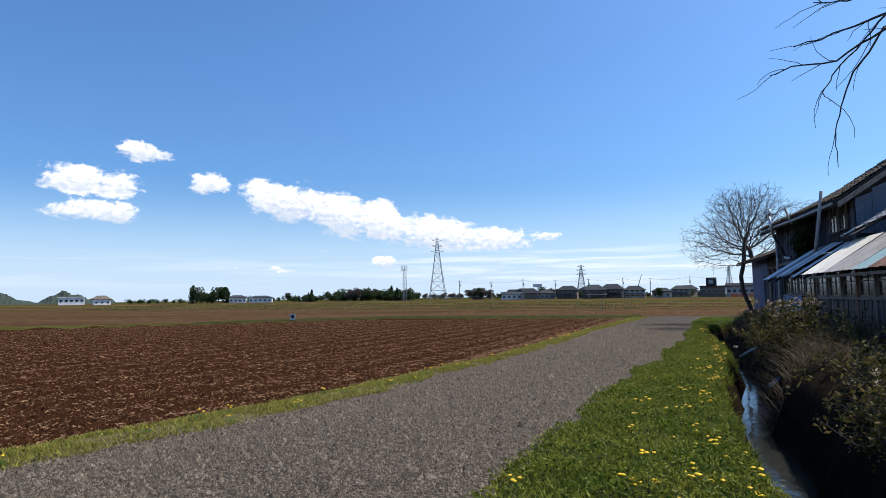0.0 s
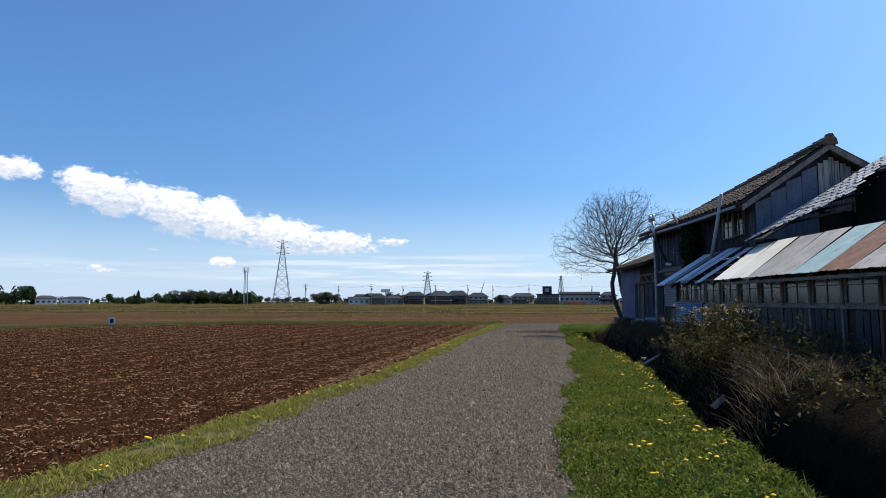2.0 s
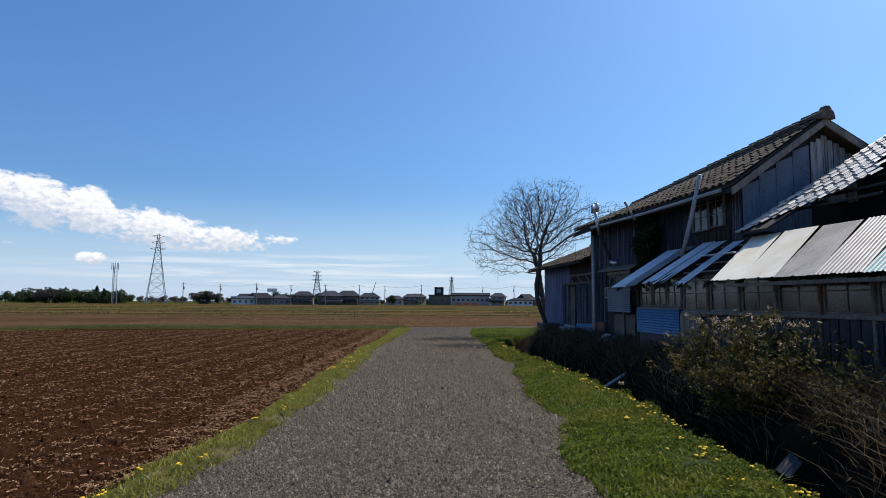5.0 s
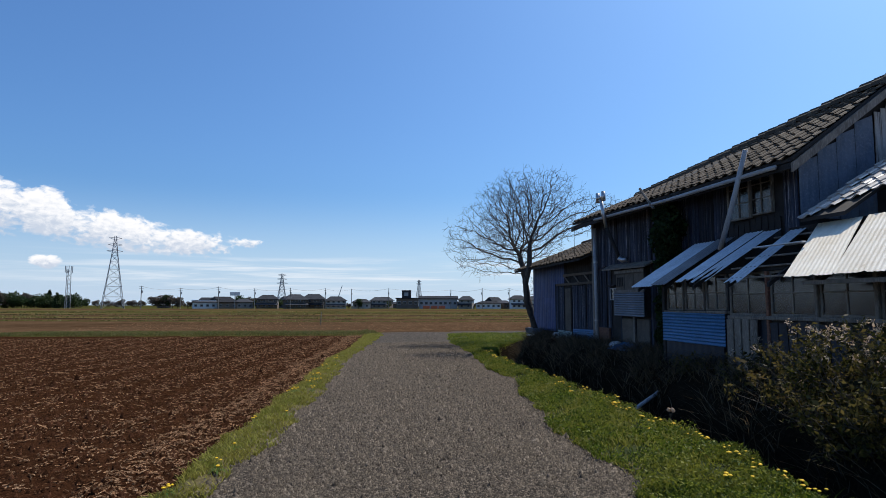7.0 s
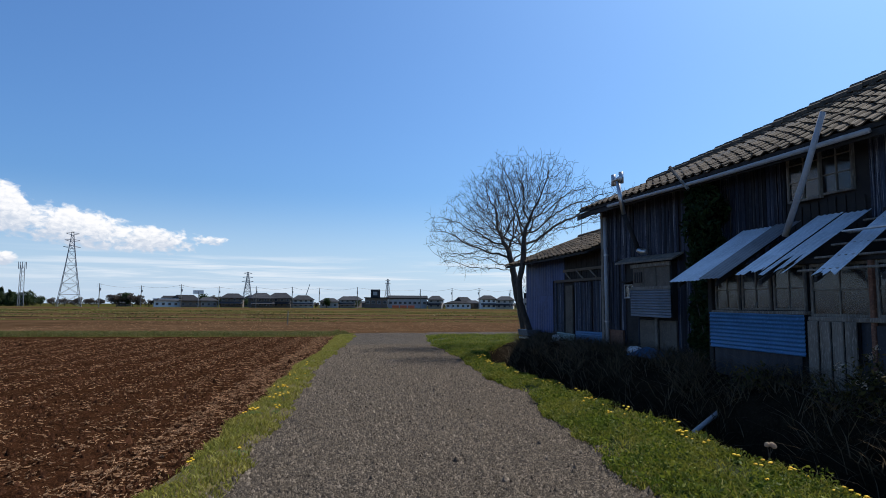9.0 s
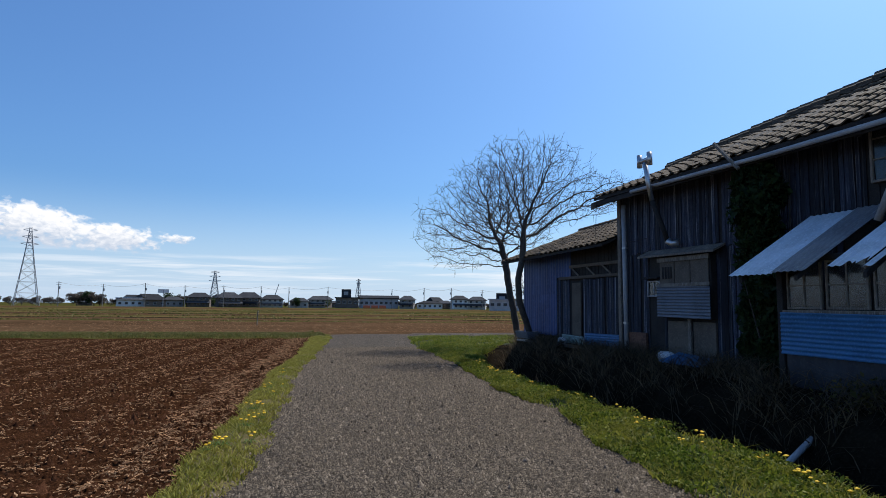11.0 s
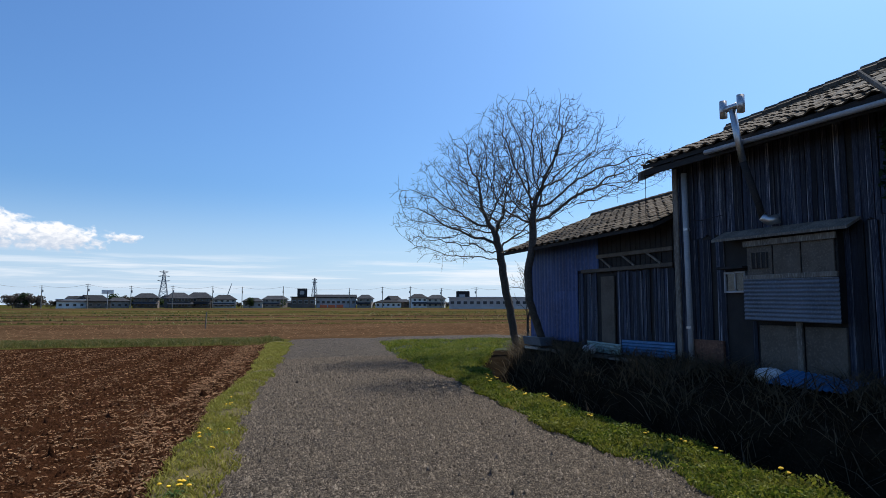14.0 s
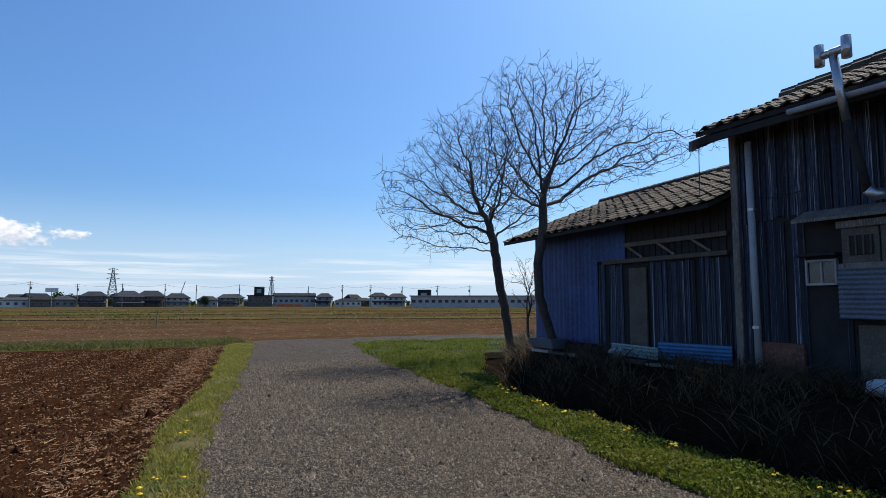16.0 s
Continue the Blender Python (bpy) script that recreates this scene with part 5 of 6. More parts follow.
def dandelion_meshes(heads, seed):
    r = random.Random(seed)
    green, heads_g = Geo(), []
    for k in range(7):
        a = k * 0.9 + r.random() * 0.4
        d = Vector((math.cos(a), math.sin(a), 0))
        s = Vector((-math.sin(a), math.cos(a), 0)) * 0.012
        green.quad_strip([[Vector((0, 0, 0.006)), Vector((0, 0, 0.01))], [d * 0.06 + Vector((0, 0, 0.045)) - s, d * 0.06 + Vector((0, 0, 0.045)) + s], [d * 0.12 + Vector((0, 0, 0.02)) - s * 0.4, d * 0.12 + Vector((0, 0, 0.02)) + s * 0.4]], closed=False)
    for _ in range(heads):
        q = Vector((r.gauss(0, 0.05), r.gauss(0, 0.05), r.uniform(0.08, 0.14)))
        green.quad_strip([[Vector((0, 0, 0.006)), Vector((0, 0, 0.01))], [q + Vector((-0.003, 0, 0)), q + Vector((0.003, 0, 0.0))]], closed=False)
        g = Geo()
        rows = []
        for rad, z in ((0.006, -0.008), (0.02, 0.0), (0.023, 0.006), (0.014, 0.013), (0.004, 0.015)):
            rows.append([q + Vector((rad * math.cos(t * 0.785) * r.uniform(0.85, 1.1), rad * math.sin(t * 0.785) * r.uniform(0.85, 1.1), z)) for t in range(8)])
        heads_g.append(g.quad_strip(rows, caps=True))
    return green, heads_g


def dandelion(heads, seed):
    green, hs = dandelion_meshes(heads, seed)
    green.weld = True
    d = part("dandelion", green, STEM)
    tagged(d, "flowering dandelion with yellow heads in the grass verge", "flower", "dandelions along the track")
    for g in hs:
        part("flower_head", g, YELLOW, d, "bright yellow flower head")
    return d


r_ = random.Random(77)
kinds = [dandelion(k, k) for k in (1, 2, 3, 5)]
spots = []
for k in range(190):
    y = 2.8 + 27 * r_.random() ** 1.7
    if k % 5 == 0:
        y = 3 + 26 * r_.random()
        e = edges(np.array(y))
        x = float(e[0] + (e[1] - e[0]) * r_.uniform(0.15, 0.9))
    else:
        e = edges(np.array(y))
        x = float(e[2] + (e[3] - e[2]) * (1 - abs(r_.gauss(0.3, 0.26) if y < 8 else r_.gauss(0.0, 0.16)) % 0.95))
    spots.append((x, y, float(surface_z(np.array(x), np.array(y)))))
for k, s in enumerate(spots):
    m = pose(*s, 0, 0, r_.uniform(0, 360)) @ Matrix.Scale(r_.uniform(0.65, 1.05), 4)
    src = kinds[k % 4]
    if k < 4:
        src.matrix_basis = m
    else:
        c = copy_thing(src, m)
        c.scale = m.to_scale()

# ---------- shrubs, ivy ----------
# near-black leaf base paints in the deep shade low in the shrubs
SHRUB = leaf_material("shade_dark_shrub_leaf", (0.008, 0.01, 0.003), (0.085, 0.088, 0.02), (0.19, 0.125, 0.045), 0.6)
IVY = leaf_material("ivy_leaf", (0.012, 0.028, 0.01), (0.035, 0.06, 0.02))
BLOSSOM = leaf_material("pale_blossom", (0.4, 0.28, 0.19), (0.62, 0.5, 0.38))
# cane colour halved to look dim, as if shaded by the lean-to
CANE = material("shade_dimmed_cane", (0.075, 0.055, 0.034), (0.036, 0.026, 0.016), (0.14, 0.105, 0.068), 12.0, 60.0, 0.85, 0.3, 0.004, islands=True)


def leaf_quads(points, size, seed):
    r = np.random.default_rng(seed)
    n = len(points)
    a = r.normal(0, 1, (n, 3))
    a /= np.linalg.norm(a, axis=1)[:, None]
    b = np.cross(a, r.normal(0, 1, (n, 3)))
    b /= np.linalg.norm(b, axis=1)[:, None]
    s = size * r.lognormal(0, 0.3, n)[:, None]
    v = np.stack([points - a * s, points + b * s * 0.45, points + a * s, points - b * s * 0.45], 1).reshape(-1, 3)
    return v, np.arange(n)[:, None] * 4 + np.array([[0, 1, 2, 3]])


def shrub(name, at, size, stems, leaves, seed, label, leaf=SHRUB, leaf_size=0.028, bloom=0, canes=0, category="shrub"):
    r = random.Random(seed)
    t = thing(name, label, category, at)
    g, dry, spots_ = Geo(), Geo(), []
    for k in range(stems + canes):
        a, out = r.uniform(0, 6.283), r.random() ** 0.6
        q = Vector((r.gauss(0, 0.12 * size[0]), r.gauss(0, 0.12 * size[1]), -0.3))
        tip = Vector((math.cos(a) * out * size[0], math.sin(a) * out * size[1], size[2] * (1.0 - 0.6 * out ** 2) * r.uniform(0.6, 1.08)))
        pts = []
        n = 7
        for j in range(n + 1):
            u = j / n
            p = q.lerp(tip, u)
            p.z = q.z + (tip.z - q.z) * (u ** 0.75)
            pts.append(p + Vector((r.gauss(0, 0.025), r.gauss(0, 0.025), r.gauss(0, 0.02))))
        (dry if k >= stems else g).tube(pts, [0.009 - 0.0009 * j for j in range(n + 1)], 4)
        if k < stems:
            for j in range(2, n + 1):
                for _ in range(2):
                    e = (Vector((r.gauss(0, 1), r.gauss(0, 1), r.gauss(0.4, 0.7)))).normalized() * r.uniform(0.12, 0.3)
                    g.tube([pts[j], pts[j] + e * 0.5 + Vector((0, 0, 0.02)), pts[j] + e], [0.004, 0.003, 0.002], 3)
                    spots_.append((pts[j], pts[j] + e))
    part("branchwork", g, BARK if leaf is not HAY else CANE, t)
    if canes:
        tagged(part("undergrowth", dry, CANE, t, "bundle of dry canes dimmed for shade"), kind="stuff")
    rn = np.random.default_rng(seed)
    a = np.array([s[0][:] for s in spots_])
    b = np.array([s[1][:] for s in spots_])
    pick = rn.integers(0, len(a), leaves)
    u = rn.random((leaves, 1)) ** 0.6
    pts = a[pick] + (b - a)[pick] * u + rn.normal(0, 0.04, (leaves, 3))
    v, f = leaf_quads(pts, leaf_size, seed)
    lo = new("foliage", raw_mesh("foliage", v, f, leaf))
    lo.parent = t
    if bloom:
        high = np.argsort(-(b[:, 2] - 0.25 * b[:, 1] * 0 + rn.normal(0, 0.22, len(b))))[:bloom]
        base = np.repeat(b[high], 14, 0) + rn.normal(0, 0.022, (bloom * 14, 3))
        v, f = leaf_quads(base, 0.016, seed + 1)
        bo = new("blossom", raw_mesh("blossom", v, f, BLOSSOM))
        bo.parent = t
        tagged(bo, "small pale faded blossom heads")
    return t


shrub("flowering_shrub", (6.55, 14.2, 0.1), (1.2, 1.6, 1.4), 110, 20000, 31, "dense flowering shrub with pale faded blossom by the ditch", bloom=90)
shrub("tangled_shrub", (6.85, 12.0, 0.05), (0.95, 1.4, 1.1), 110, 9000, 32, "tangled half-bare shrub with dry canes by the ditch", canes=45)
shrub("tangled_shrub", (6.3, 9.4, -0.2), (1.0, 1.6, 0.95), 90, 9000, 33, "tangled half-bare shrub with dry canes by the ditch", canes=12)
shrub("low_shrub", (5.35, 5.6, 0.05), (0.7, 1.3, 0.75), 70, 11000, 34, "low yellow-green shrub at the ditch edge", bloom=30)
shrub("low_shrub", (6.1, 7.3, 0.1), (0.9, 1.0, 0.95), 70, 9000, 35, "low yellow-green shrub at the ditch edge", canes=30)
shrub("low_shrub", (7.35, 17.0, 0.35), (0.5, 0.9, 0.6), 30, 2500, 36, "low leafy shrub under the lean-to windows", bloom=16)
shrub("weed_clump", (7.5, 18.9, 0.35), (0.4, 0.8, 0.35), 20, 900, 37, "straggly weeds under the blue sheet")


def ivy(at, size, n, seed, label):
    r = np.random.default_rng(seed)
    t = thing("ivy", label, "climbing plant", at)
    u = r.random(n)
    prof = np.interp(u, [0, 0.2, 0.45, 0.62, 0.8, 1.0], [0.55, 0.8, 0.62, 0.75, 1.0, 0.4])
    a = r.uniform(0, 6.283, n)
    rad = r.random(n) ** 0.4 * prof * (0.85 + 0.2 * np.sin(u * 31 + np.cos(a) * 3))
    pts = np.stack([np.cos(a) * rad * size[0], np.sin(a) * rad * size[1], u * size[2]], -1)
    v, f = leaf_quads(pts, 0.06, seed)
    lo = new("foliage", raw_mesh("foliage", v, f, IVY))
    lo.parent = t
    g = Geo()
    for k in range(9):
        x0, y0 = r.normal(0, 0.1, 2)
        g.tube([(x0 + 0.1, y0, -0.1), (x0 * 2 + 0.1, y0 * 2, size[2] * 0.4), (x0 + 0.1, y0 * 3, size[2] * 0.9)], [0.02, 0.014, 0.006], 5)
    part("vine_stem", g, BARK, t)


ivy((8.95, 21.65, 0.45), (0.34, 0.62, 3.75), 8500, 41, "dark evergreen ivy climbing the boarded wall to the eave")
ivy((8.6, 20.95, 0.45), (0.4, 0.45, 1.75), 3200, 42, "dark leafy creeper under the end of the awning")

p = clump(scatter(120000, 2.5, 36, lambda e: e[2] - 0.12, lambda e: e[3] + 0.08, 61, 1.3), 12, 1.3, -0.25)
tuft = 0.5 + 0.5 * np.sin(p[:, 0] * 6.1 + 1.3 * np.sin(p[:, 1] * 2.3)) * np.sin(p[:, 1] * 5.3 + 1.7 * np.sin(p[:, 0] * 3.1))
p[:, 2] += 0.015 + np.random.default_rng(62).random(len(p)) ** 0.5 * (0.03 + 0.1 * tuft)
v, f = leaf_quads(p, 0.017, 63)
stuff("clover_leaves", v, f, GRASS, "small round clover leaves in the green verge", "clover")

# ---------- water in the ditch ----------
WATER = bpy.data.materials.new("ditch_water")
WATER.use_nodes = True
nw = Nodes(WATER.node_tree)
bw = WATER.node_tree.nodes["Principled BSDF"]
bw.inputs["Base Color"].default_value = (0.02, 0.022, 0.02, 1)
bw.inputs["Roughness"].default_value = 0.06
nw.set(bw.inputs["Normal"], nw.add("ShaderNodeBump", Height=nw.noise(nw.add("ShaderNodeTexCoord").outputs["Object"], 6.0), Strength=0.12, Distance=0.02).outputs[0])
ys = np.linspace(-20, 29, 140)
e4 = edges(ys)[3]
ring = [[(x0 + 0.2, y0, -0.62), (x0 + 0.5, y0, -0.615), (x0 + 0.95, y0, -0.62)] for x0, y0 in zip(e4, ys)]
tagged(part("water", Geo().quad_strip(ring, closed=False), WATER), "still dark water in the bottom of the ditch", "water", kind="structure")


def dead_stalk(at, height, seed, head, label):
    r = random.Random(seed)
    t = thing("dead_stalk", label, "weed", at)
    g = Geo()
    for k in range(4):
        d = Vector((r.gauss(0, 0.25), r.gauss(0, 0.25), 1)).normalized()
        p = Vector((r.gauss(0, 0.02), r.gauss(0, 0.02), -0.05))
        pts = [p]
        for _ in range(5):
            d = (d + Vector((r.gauss(0, 0.12), r.gauss(0, 0.12), 0))).normalized()
            pts.append(pts[-1] + d * height / 5)
        part("stalk", Geo().tube(pts, [0.006, 0.0055, 0.005, 0.004, 0.003, 0.002], 4), CANE, t)
        if head:
            part("seed_head", lump(pts[-1], (0.03, 0.03, 0.028), seed + k, 7, 5), BLOSSOM, t, "pale fluffy seed head")


dead_stalk((6.3, 22.0, 0.02), 0.36, 3, False, "forked dry stalk standing at the ditch edge")
dead_stalk((5.85, 16.9, 0.0), 0.24, 4, True, "dry weed with fluffy seed heads at the ditch edge")
dead_stalk((6.7, 25.2, 0.0), 0.25, 5, False, "forked dry stalk standing at the ditch edge")

# ---------- distance ----------
LATTICE = material("galvanised_lattice", (0.24, 0.25, 0.27), (0.17, 0.18, 0.2), (0.32, 0.33, 0.35), 1.0, 8.0, 0.6, 0.0)
ROOF_DARK = material("dark_house_roof", (0.038, 0.04, 0.046), (0.024, 0.025, 0.03), (0.065, 0.068, 0.075), 0.5, 6.0, 0.85, 0.1, vary=0.5, spec=0.1)
RENDER = material("house_render", (0.42, 0.4, 0.37), (0.32, 0.3, 0.28), (0.5, 0.48, 0.45), 0.5, 6.0, 0.85, 0.1, vary=0.35)
TIMBERED = material("brown_cladding", (0.13, 0.1, 0.08), (0.09, 0.07, 0.055), (0.18, 0.15, 0.12), 0.5, 6.0, 0.85, 0.1, vary=0.35)
WHITE_WALL = material("white_cladding", (0.72, 0.72, 0.71), (0.6, 0.6, 0.59), (0.78, 0.78, 0.78), 0.5, 6.0, 0.7, 0.1)
GREY_WALL = material("grey_cladding", (0.36, 0.37, 0.38), (0.28, 0.29, 0.3), (0.42, 0.43, 0.44), 0.5, 6.0, 0.7, 0.1)
WINDOW_DARK = material("dark_window", (0.03, 0.034, 0.04), (0.02, 0.023, 0.028), (0.05, 0.055, 0.06), 1.0, 6.0, 0.2, 0.0)
ORANGE = material("orange_paint", (0.55, 0.13, 0.05), (0.45, 0.1, 0.04), (0.62, 0.2, 0.1), 1.0, 6.0, 0.7, 0.0)
PINE = leaf_material("far_evergreen", (0.018, 0.034, 0.014), (0.05, 0.075, 0.028))
BROWNTREE = leaf_material("far_bare_crown", (0.06, 0.05, 0.042), (0.12, 0.1, 0.085))
WOODLAND = material("wooded_hill", (0.032, 0.046, 0.03), (0.02, 0.03, 0.02), (0.06, 0.075, 0.045), 0.03, 0.25, 0.95, 0.8, 3.0)


def far_at(az, dist):
    return Vector((dist * math.sin(radians(az)), dist * math.cos(radians(az)), 0.0))


def pylon(az, dist, height, width, arms, label, spin=0.0):
    t = thing("power_pylon", label, "pylon", far_at(az, dist), "power pylons")
    t.rotation_euler = (0, 0, radians(spin))
    r = max(0.09, dist * 0.00032)
    half = lambda z: width / 2 * (1 - z / height) ** 1.15 + 0.35
    for sx, sy in ((1, 1), (1, -1), (-1, -1), (-1, 1)):
        zs = [height * k / 8 for k in range(9)]
        part("leg", Geo().tube([(sx * half(z), sy * half(z), z) for z in zs], r * 1.2, 4), LATTICE, t)
    levels = [height * k for k in (0, 0.16, 0.3, 0.43, 0.54, 0.64, 0.73, 0.81, 0.88, 0.94)]
    for a, b in zip(levels[:-1], levels[1:]):
        for sx, sy, ux, uy in ((1, 1, 1, -1), (1, -1, -1, -1), (-1, -1, -1, 1), (-1, 1, 1, 1)):
            p, q = (sx * half(a), sy * half(a), a), (ux * half(b), uy * half(b), b)
            for c, e in ((p, q), ((ux * half(a), uy * half(a), a), (sx * half(b), sy * half(b), b)), ((sx * half(b), sy * half(b), b), q)):
                part("brace", Geo().tube([c, e], r * 0.6, 3), LATTICE, t)
    for k, (z, w) in enumerate(arms):
        g = Geo()
        for s in (1, -1):
            g.tube([(0, 0, z * height + 0.5), (s * w, 0, z * height)], r, 4)
            g.tube([(0, 0, z * height - 0.8), (s * w, 0, z * height)], r * 0.8, 4)
        part("crossarm", g, LATTICE, t)
    return t


pylon(-14.9, 330, 33.5, 8.4, [(0.97, 2.6), (0.88, 3.0), (0.79, 3.4)], "grey steel lattice pylon standing beyond the fields", 20)
pylon(-1.8, 450, 23.5, 6.5, [(0.96, 2.8), (0.84, 3.4), (0.72, 3.8)], "smaller grey steel lattice pylon behind the houses", 10)
pylon(10.4, 620, 27, 5.5, [(0.95, 3.0), (0.85, 3.4)], "distant lattice pylon behind the factory roof", 30)

mast = thing("antenna_mast", "slim telephone antenna mast above the trees", "mast", far_at(-18.0, 340))
for k in range(3):
    a = k * 2.094
    part("leg", Geo().tube([(math.cos(a) * 1.3, math.sin(a) * 1.3, 0), (math.cos(a) * 0.9, math.sin(a) * 0.9, 18)], 0.12, 4), LATTICE, mast)
for k in range(9):
    for j in range(3):
        a, b = j * 2.094, (j + 1) * 2.094
        part("brace", Geo().tube([(math.cos(a) * 1.2, math.sin(a) * 1.2, k * 2), (math.cos(b) * 1.1, math.sin(b) * 1.1, k * 2 + 2)], 0.07, 3), LATTICE, mast)
for k in range(5):
    a = k * 1.257
    part("antenna", Geo().box((math.cos(a) * 1.5 - 0.12, math.sin(a) * 1.5 - 0.12, 16.4), (math.cos(a) * 1.5 + 0.12, math.sin(a) * 1.5 + 0.12, 19.6), 0.04), LATTICE, mast)


def house(az, dist, w, d, wall, roof, mat, label, spin=0.0, storeys=2, roof_mat=ROOF_DARK, porch=True, hip=0.25):
    t = thing("house", label, "house", far_at(az, dist), "houses beyond the fields")
    t.rotation_euler = (0, 0, radians(-az + spin))
    w, d = w / 2, d / 2
    part("wall", Geo().box((-w, -d, -0.3), (w, d, wall), 0.05), mat, t)
    o, q = 0.6, w * hip
    g = Geo()
    g.v = [(-w - o, -d - o, wall), (w + o, -d - o, wall), (w + o, d + o, wall), (-w - o, d + o, wall), (-w + q * 2, 0, wall + roof), (w - q * 2, 0, wall + roof), (-w - o, -d - o, wall - 0.2), (w + o, -d - o, wall - 0.2), (w + o, d + o, wall - 0.2), (-w - o, d + o, wall - 0.2)]
    g.f = [(0, 1, 5, 4), (1, 2, 5), (2, 3, 4, 5), (3, 0, 4), (0, 6, 7, 1), (1, 7, 8, 2), (2, 8, 9, 3), (3, 9, 6, 0), (6, 9, 8, 7)]
    part("roof", g, roof_mat, t)
    if porch and storeys == 2:
        g = Geo().quad_strip([[(-w - 0.4, -d - 1.6, wall * 0.5 - 0.4), (w + 0.4, -d - 1.6, wall * 0.5 - 0.4), (w + 0.4, -d - 1.6, wall * 0.5 - 0.55), (-w - 0.4, -d - 1.6, wall * 0.5 - 0.55)], [(-w - 0.4, -d, wall * 0.5 + 0.4), (w + 0.4, -d, wall * 0.5 + 0.4), (w + 0.4, -d, wall * 0.5 + 0.2), (-w - 0.4, -d, wall * 0.5 + 0.2)]], caps=True)
        part("porch_roof", g, roof_mat, t)
    n = max(2, int(w * 2 / 2.4))
    for s in range(storeys):
        z = 0.9 + s * wall / storeys
        for k in range(n):
            x = -w + (k + 0.5) * 2 * w / n
            win = part("window", Geo().box((x - 0.62, -d - 0.06, z), (x + 0.62, -d + 0.02, z + 1.1), 0.02), GREY_WALL, t)
            part("pane", Geo().box((x - 0.54, -d - 0.08, z + 0.08), (x + 0.54, -d - 0.062, z + 1.02)), WINDOW_DARK, win)
    return t


DARK, PALE, BROWN = "two-storey house with dark tiled roof across the fields", "pale rendered house with dark roof across the fields", "low brown house with dark roof across the fields"
house(-43.6, 420, 9, 7, 3.4, 2.2, WHITE_WALL, "white house with brownish roof below the hills", 8, 1, TIMBERED)
house(-33.0, 400, 10, 7, 3.4, 1.4, WHITE_WALL, PALE, 5, 1)
house(-31.0, 410, 14, 8, 3.2, 1.2, WHITE_WALL, PALE, -5, 1)
house(-26.8, 430, 9, 7, 3.3, 1.6, TIMBERED, BROWN, 0, 1)
house(-7.6, 330, 16, 8, 3.0, 0.8, WHITE_WALL, PALE, 4, 1)
house(-6.2, 322, 9, 7, 3.1, 1.8, TIMBERED, BROWN, 0, 1)
house(-4.9, 335, 8, 7, 3.2, 1.6, RENDER, PALE, 10, 1)
house(-2.9, 330, 10, 8, 4.6, 2.2, TIMBERED, DARK, -6)
house(-0.6, 318, 10, 9, 4.4, 2.6, TIMBERED, DARK, 10)
house(1.0, 326, 11, 9, 4.6, 2.7, TIMBERED, DARK, -8)
house(2.9, 328, 10, 8, 4.0, 2.2, RENDER, DARK, 4)
house(5.2, 335, 9, 7, 3.2, 1.8, RENDER, PALE, -4, 1)
house(6.7, 340, 8, 7, 4.2, 1.9, RENDER, PALE, 6)
house(14.6, 330, 7, 7, 4.6, 2.0, RENDER, DARK, -10)
house(16.6, 335, 13, 8, 2.8, 1.3, WHITE_WALL, PALE, 0, 1)
house(19.2, 325, 7.5, 7, 5.0, 1.9, WHITE_WALL, "white two-storey house with dark roof across the fields", 12)
house(20.8, 325, 8.5, 7, 4.6, 1.9, RENDER, DARK, -6)
house(17.9, 345, 8, 7, 3.0, 1.5, TIMBERED, BROWN, 0, 1)

more = random.Random(12)
for k in range(12):
    a = -12.5 + 34 * (k + more.random()) / 12
    one = more.random() < 0.6
    house(a, 355 + more.uniform(0, 50), more.uniform(6, 10), 7, 2.7 if one else 4.6, more.uniform(1.2, 2.4), more.choice((RENDER, WHITE_WALL, TIMBERED, TIMBERED)), BROWN if one else DARK, more.uniform(-40, 40), 1 if one else 2, more.choice((ROOF_DARK, ROOF_DARK, GREY_WALL)), hip=more.choice((0.0, 0.12, 0.25)))


def hall(az0, az1, dist, height, mat, label, windows, tower=None, roof=ROOF_DARK, gable=0.0):
    a, b = far_at(az0, dist), far_at(az1, dist)
    t = thing("factory_hall", label, "factory", (a + b) / 2, "factory halls")
    w = (b - a).length / 2
    t.rotation_euler = (0, 0, math.atan2((b - a).y, (b - a).x))
    part("wall", Geo().box((-w, 0, -0.3), (w, 14, height), 0.06), mat, t)
    part("roof", Geo().prism([(-0.6, height), (14.6, height), (14.6, height + 0.35), (7, height + 0.35 + gable), (-0.6, height + 0.35)], -w - 0.5, w + 0.5, "x"), roof, t)
    for k in range(windows):
        x = -w + (k + 0.5) * 2 * w / windows
        win = part("window", Geo().box((x - w / windows * 0.62, -0.1, height * 0.42), (x + w / windows * 0.62, 0.02, height * 0.72), 0.02), GREY_WALL, t)
        part("pane", Geo().box((x - w / windows * 0.55, -0.14, height * 0.45), (x + w / windows * 0.55, -0.102, height * 0.69)), WINDOW_DARK, win)
    if tower:
        x, h2 = tower
        part("sign_tower", Geo().box((x - 2.4, 0.5, 0), (x + 2.4, 5, h2), 0.1), ROOF_DARK, t, "dark boxy tower with a pale panel")
        part("panel", Geo().box((x - 1.2, 0.38, h2 - 3.0), (x + 0.9, 0.48, h2 - 1.2), 0.02), GREY_WALL, t)
    return t


hall(8.3, 10.3, 330, 5.2, TIMBERED, "dark factory hall with a boxy sign tower", 4, (-0.5, 9.6))
hall(10.35, 13.8, 332, 5.0, GREY_WALL, "long grey workshop hall with a low pitched roof", 8, None, ROOF_DARK, 1.4)
hall(21.6, 34.0, 245, 4.1, RENDER, "long pale flat-roofed factory hall", 22, (-21.5, 6.6), GREY_WALL)
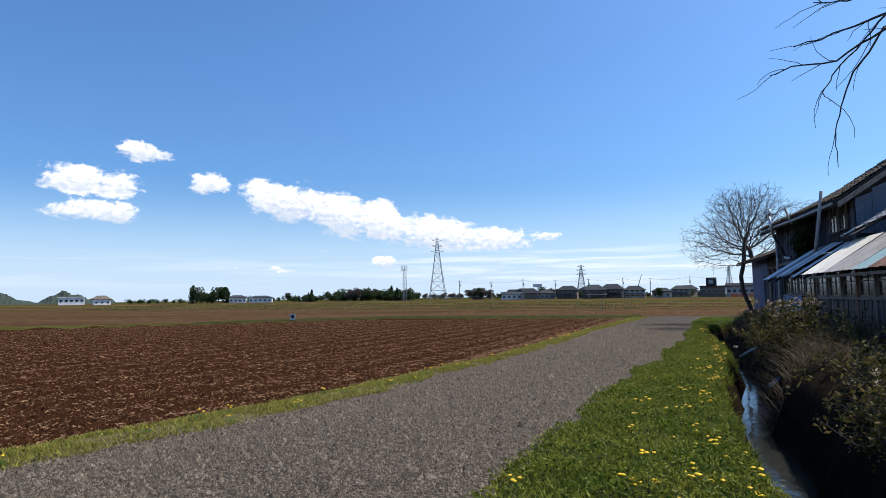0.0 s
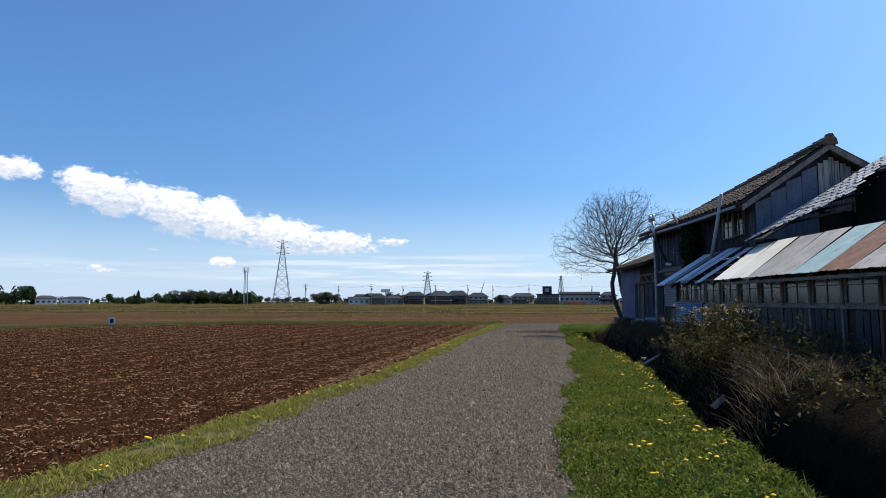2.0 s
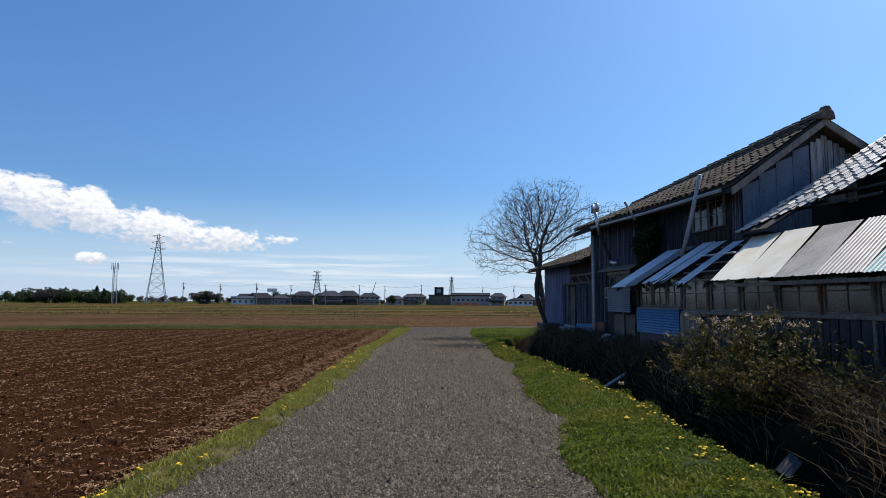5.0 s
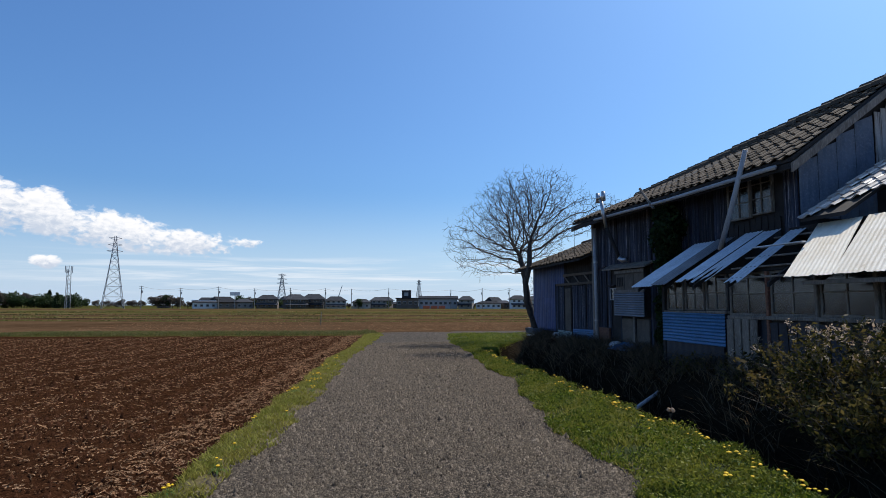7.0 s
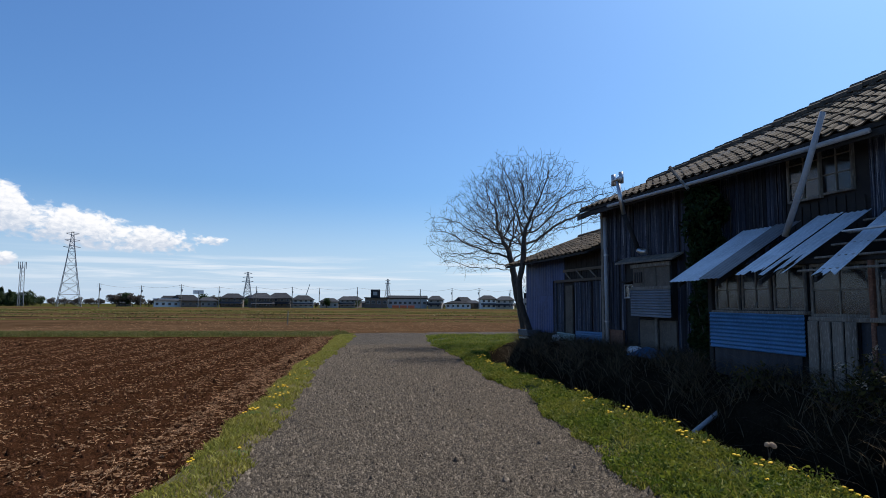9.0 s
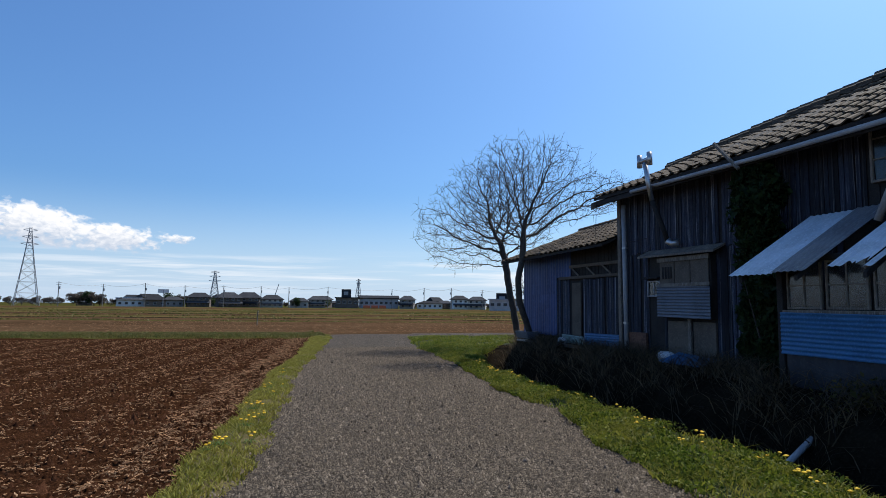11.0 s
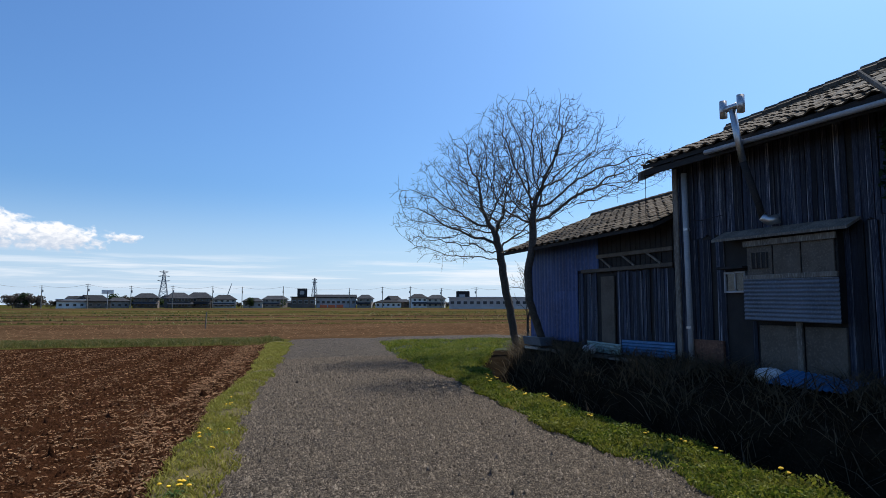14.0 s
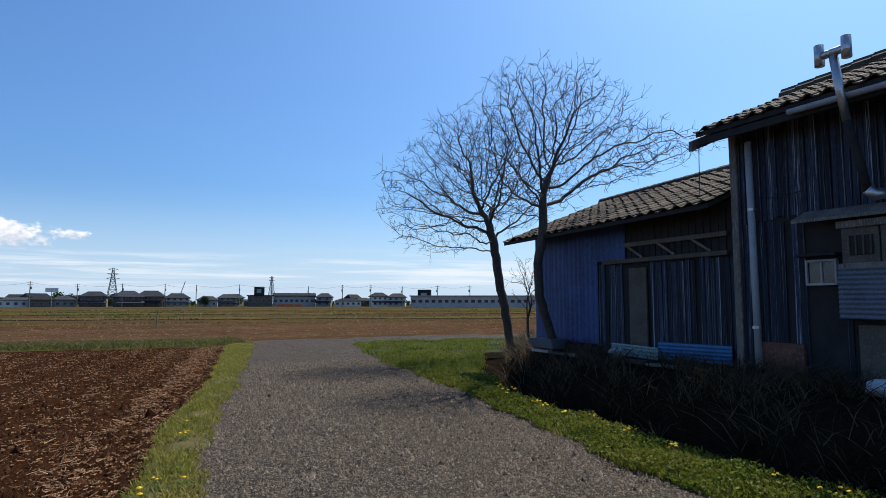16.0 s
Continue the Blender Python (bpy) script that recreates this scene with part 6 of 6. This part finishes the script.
hall(-46.6, -44.8, 470, 5.0, WHITE_WALL, "white flat-roofed hall below the hills", 5, None, WHITE_WALL)
hall(-9.0, -7.2, 345, 3.8, WHITE_WALL, "long low white shed beyond the fields", 7, None, WHITE_WALL)
for k, x in enumerate((11.0, 11.7, 12.4)):
    c = far_at(x, 322)
    tagged(part("orange_hoarding", Geo().box((c.x - 1.7, c.y - 0.1, 0), (c.x + 1.7, c.y + 0.1, 1.5), 0.03), ORANGE), "orange-red hoarding in front of the workshop", "hoarding", "orange hoardings")

crane = thing("mobile_crane", "thin crane jib rising behind the houses", "crane", far_at(2.9, 430))
part("cab", Geo().box((-3, -1.2, 0), (3, 1.2, 3), 0.2), ORANGE, crane)
part("jib", Geo().tube([(0, 0, 2.5), (2.0, 0, 8), (4.2, 0, 15)], [0.35, 0.28, 0.2], 5), LATTICE, crane)

pole_src = thing("utility_pole", "concrete utility pole with crossarms and wires", "utility pole", group="utility poles beyond the fields")
part("pole", Geo().tube([(0, 0, -0.3), (0, 0, 9.5)], [0.2, 0.13], 7), CONCRETE, pole_src)
for z in (9.1, 8.3):
    part("crossarm", Geo().box((-0.9, -0.06, z), (0.9, 0.06, z + 0.12), 0.02), LATTICE, pole_src)
part("transformer", Geo().tube([(0.4, 0, 6.6), (0.4, 0, 7.6)], 0.28, 8), GREY_WALL, pole_src)
spots = [far_at(a, 300 + 14 * math.sin(a * 3)) for a in (-12.8, -9.9, -6.9, -4.0, -1.0, 2.0, 4.3, 7.6, 13.2, 16.0, 18.4, 21.2, 24.2, 27.0)]
for k, s in enumerate(spots):
    if k == 0:
        pole_src.matrix_basis = pose(*s)
    else:
        copy_thing(pole_src, pose(*s, 0, 0, 12 * k))
for k in range(len(spots) - 1):
    a, b = spots[k], spots[k + 1]
    pts = [a.lerp(b, j / 8) + Vector((0, 0, 9.2 - 0.9 * math.sin(math.pi * j / 8))) for j in range(9)]
    tagged(part("power_line", Geo().tube(pts, 0.045, 3), LATTICE), "thin overhead cable between utility poles", "cable", "overhead cables")

sign_post = thing("road_sign", "roadside sign board on a tall post", "sign", far_at(-5.6, 305))
part("post", Geo().tube([(0, 0, 0), (0, 0, 7.2)], 0.14, 6), LATTICE, sign_post)
part("board", Geo().box((-2.2, -0.1, 6.0), (2.2, 0.1, 7.6), 0.03), WHITE_WALL, sign_post)


def far_tree(kind, seed, w, h, mat, name, label):
    r = np.random.default_rng(seed)
    t = thing(name, label, "tree", group="trees beyond the fields")
    part("trunk", Geo().tube([(0, 0, -0.3), (0.1, 0, h * 0.35), (0, 0.1, h * 0.75)], [0.3, 0.22, 0.08], 6), BARK, t)
    n = 900
    blobs = 9
    c = np.stack([r.normal(0, w * 0.23, blobs), r.normal(0, w * 0.23, blobs), h * r.uniform(0.38, 0.85, blobs)], -1)
    s = w * r.uniform(0.16, 0.3, blobs)
    if kind == "cone":
        c = np.stack([r.normal(0, w * 0.04, blobs), r.normal(0, w * 0.04, blobs), h * np.linspace(0.15, 0.92, blobs)], -1)
        s = w * np.linspace(0.5, 0.1, blobs)
    k = r.integers(0, blobs, n)
    d = r.normal(0, 1, (n, 3))
    d /= np.linalg.norm(d, axis=1)[:, None]
    pts = c[k] + d * (s[k] * r.random(n) ** 0.4)[:, None]
    pts[:, 2] = np.maximum(pts[:, 2], 0.3)
    v, f = leaf_quads(pts, 0.5, seed)
    lo = new("crown", raw_mesh("crown", v, f, mat))
    lo.parent = t
    return t


sources = [far_tree("round", 1, 9, 7, PINE, "evergreen_tree", "dark evergreen tree on the skyline"), far_tree("round", 2, 11, 6, PINE, "evergreen_tree", "broad dark evergreen tree on the skyline"),
           far_tree("cone", 3, 5, 9, PINE, "conifer", "pointed dark conifer on the skyline"), far_tree("round", 4, 8, 7.5, BROWNTREE, "bare_broadleaf_tree", "brownish leafless broadleaf tree on the skyline")]
r_ = random.Random(5)
places = []
for a0, a1, n, d0, s0, kinds_ in ((-36.9, -33.6, 9, 390, 1.05, (0, 1, 2)), (-28.9, -24.3, 12, 400, 0.62, (0, 1, 2)), (-24.2, -17.2, 36, 380, 0.85, (0, 1, 1, 2, 3)), (-17, -12.6, 7, 380, 0.55, (0, 3)), (-12.0, -10.4, 4, 330, 0.9, (3, 3, 0)), (-5.4, -3.8, 4, 350, 0.8, (3, 0)),
                                  (-10.2, 8.0, 26, 342, 0.55, (0, 3, 1)), (13.5, 22.0, 13, 345, 0.5, (0, 3)), (-42, -37, 7, 430, 0.42, (0, 1)), (-33.4, -29, 6, 440, 0.5, (0, 1))):
    for k in range(n):
        places.append((a0 + (a1 - a0) * (k + r_.random() * 0.9) / n, d0 + r_.uniform(-12, 12), s0 * r_.uniform(0.75, 1.25), kinds_[r_.randrange(len(kinds_))]))
used = set()
for az, dist, s, k in places:
    m = Matrix.Translation(far_at(az, dist)) @ Matrix.Rotation(r_.uniform(0, 6.28), 4, "Z")
    if k not in used:
        sources[k].matrix_basis = m
        sources[k].scale = (s, s, s)
        used.add(k)
    else:
        copy_thing(sources[k], m).scale = (s, s, s * r_.uniform(0.85, 1.15))


def hill(az0, az1, dist, height, seed):
    r = np.random.default_rng(seed)
    n, rows = 60, 12
    ring = []
    for i in range(rows):
        v = i / (rows - 1)
        row = []
        for k in range(n + 1):
            u = k / n
            p = far_at(az0 + (az1 - az0) * u, dist + 160 * (v - 0.5))
            bump = 0.75 + 0.3 * math.sin(u * 9 + seed) + 0.14 * math.sin(u * 31 + v * 7)
            z = height * math.sin(math.pi * u) ** 0.6 * math.sin(math.pi * v) ** 0.8 * bump + r.normal(0, 0.5) * (0 < k < n) * (0 < i < rows - 1)
            row.append((p.x, p.y, z - 0.5))
        ring.append(row)
    tagged(part("wooded_hill", Geo().quad_strip(ring, closed=False), WOODLAND), "low wooded hill on the horizon", "hill", kind="structure")


hill(-58, -47.8, 900, 17, 2)
hill(-48.3, -42.6, 860, 15, 5)

# ---------- small things in the field ----------
sign = thing("field_marker", "small white marker board on a stake in the field", "marker", (-19.4, 39.4, -0.05))
part("stake", Geo().tube([(0, 0, -0.1), (0, 0, 0.65)], 0.02, 5), WOOD, sign)
part("board", Geo().box((-0.2, -0.015, 0.2), (0.2, 0.015, 0.62), 0.006), PLASTIC, sign)
part("dark_panel", Geo().box((-0.1, -0.024, 0.3), (0.13, -0.017, 0.55), 0.003), DARKWOOD, sign)
tagged(part("marker_stake", Geo().tube([(2.2, 62, -0.1), (2.25, 62, 1.1)], 0.035, 6), WOOD), "pale wooden stake marking the field corner", "stake")
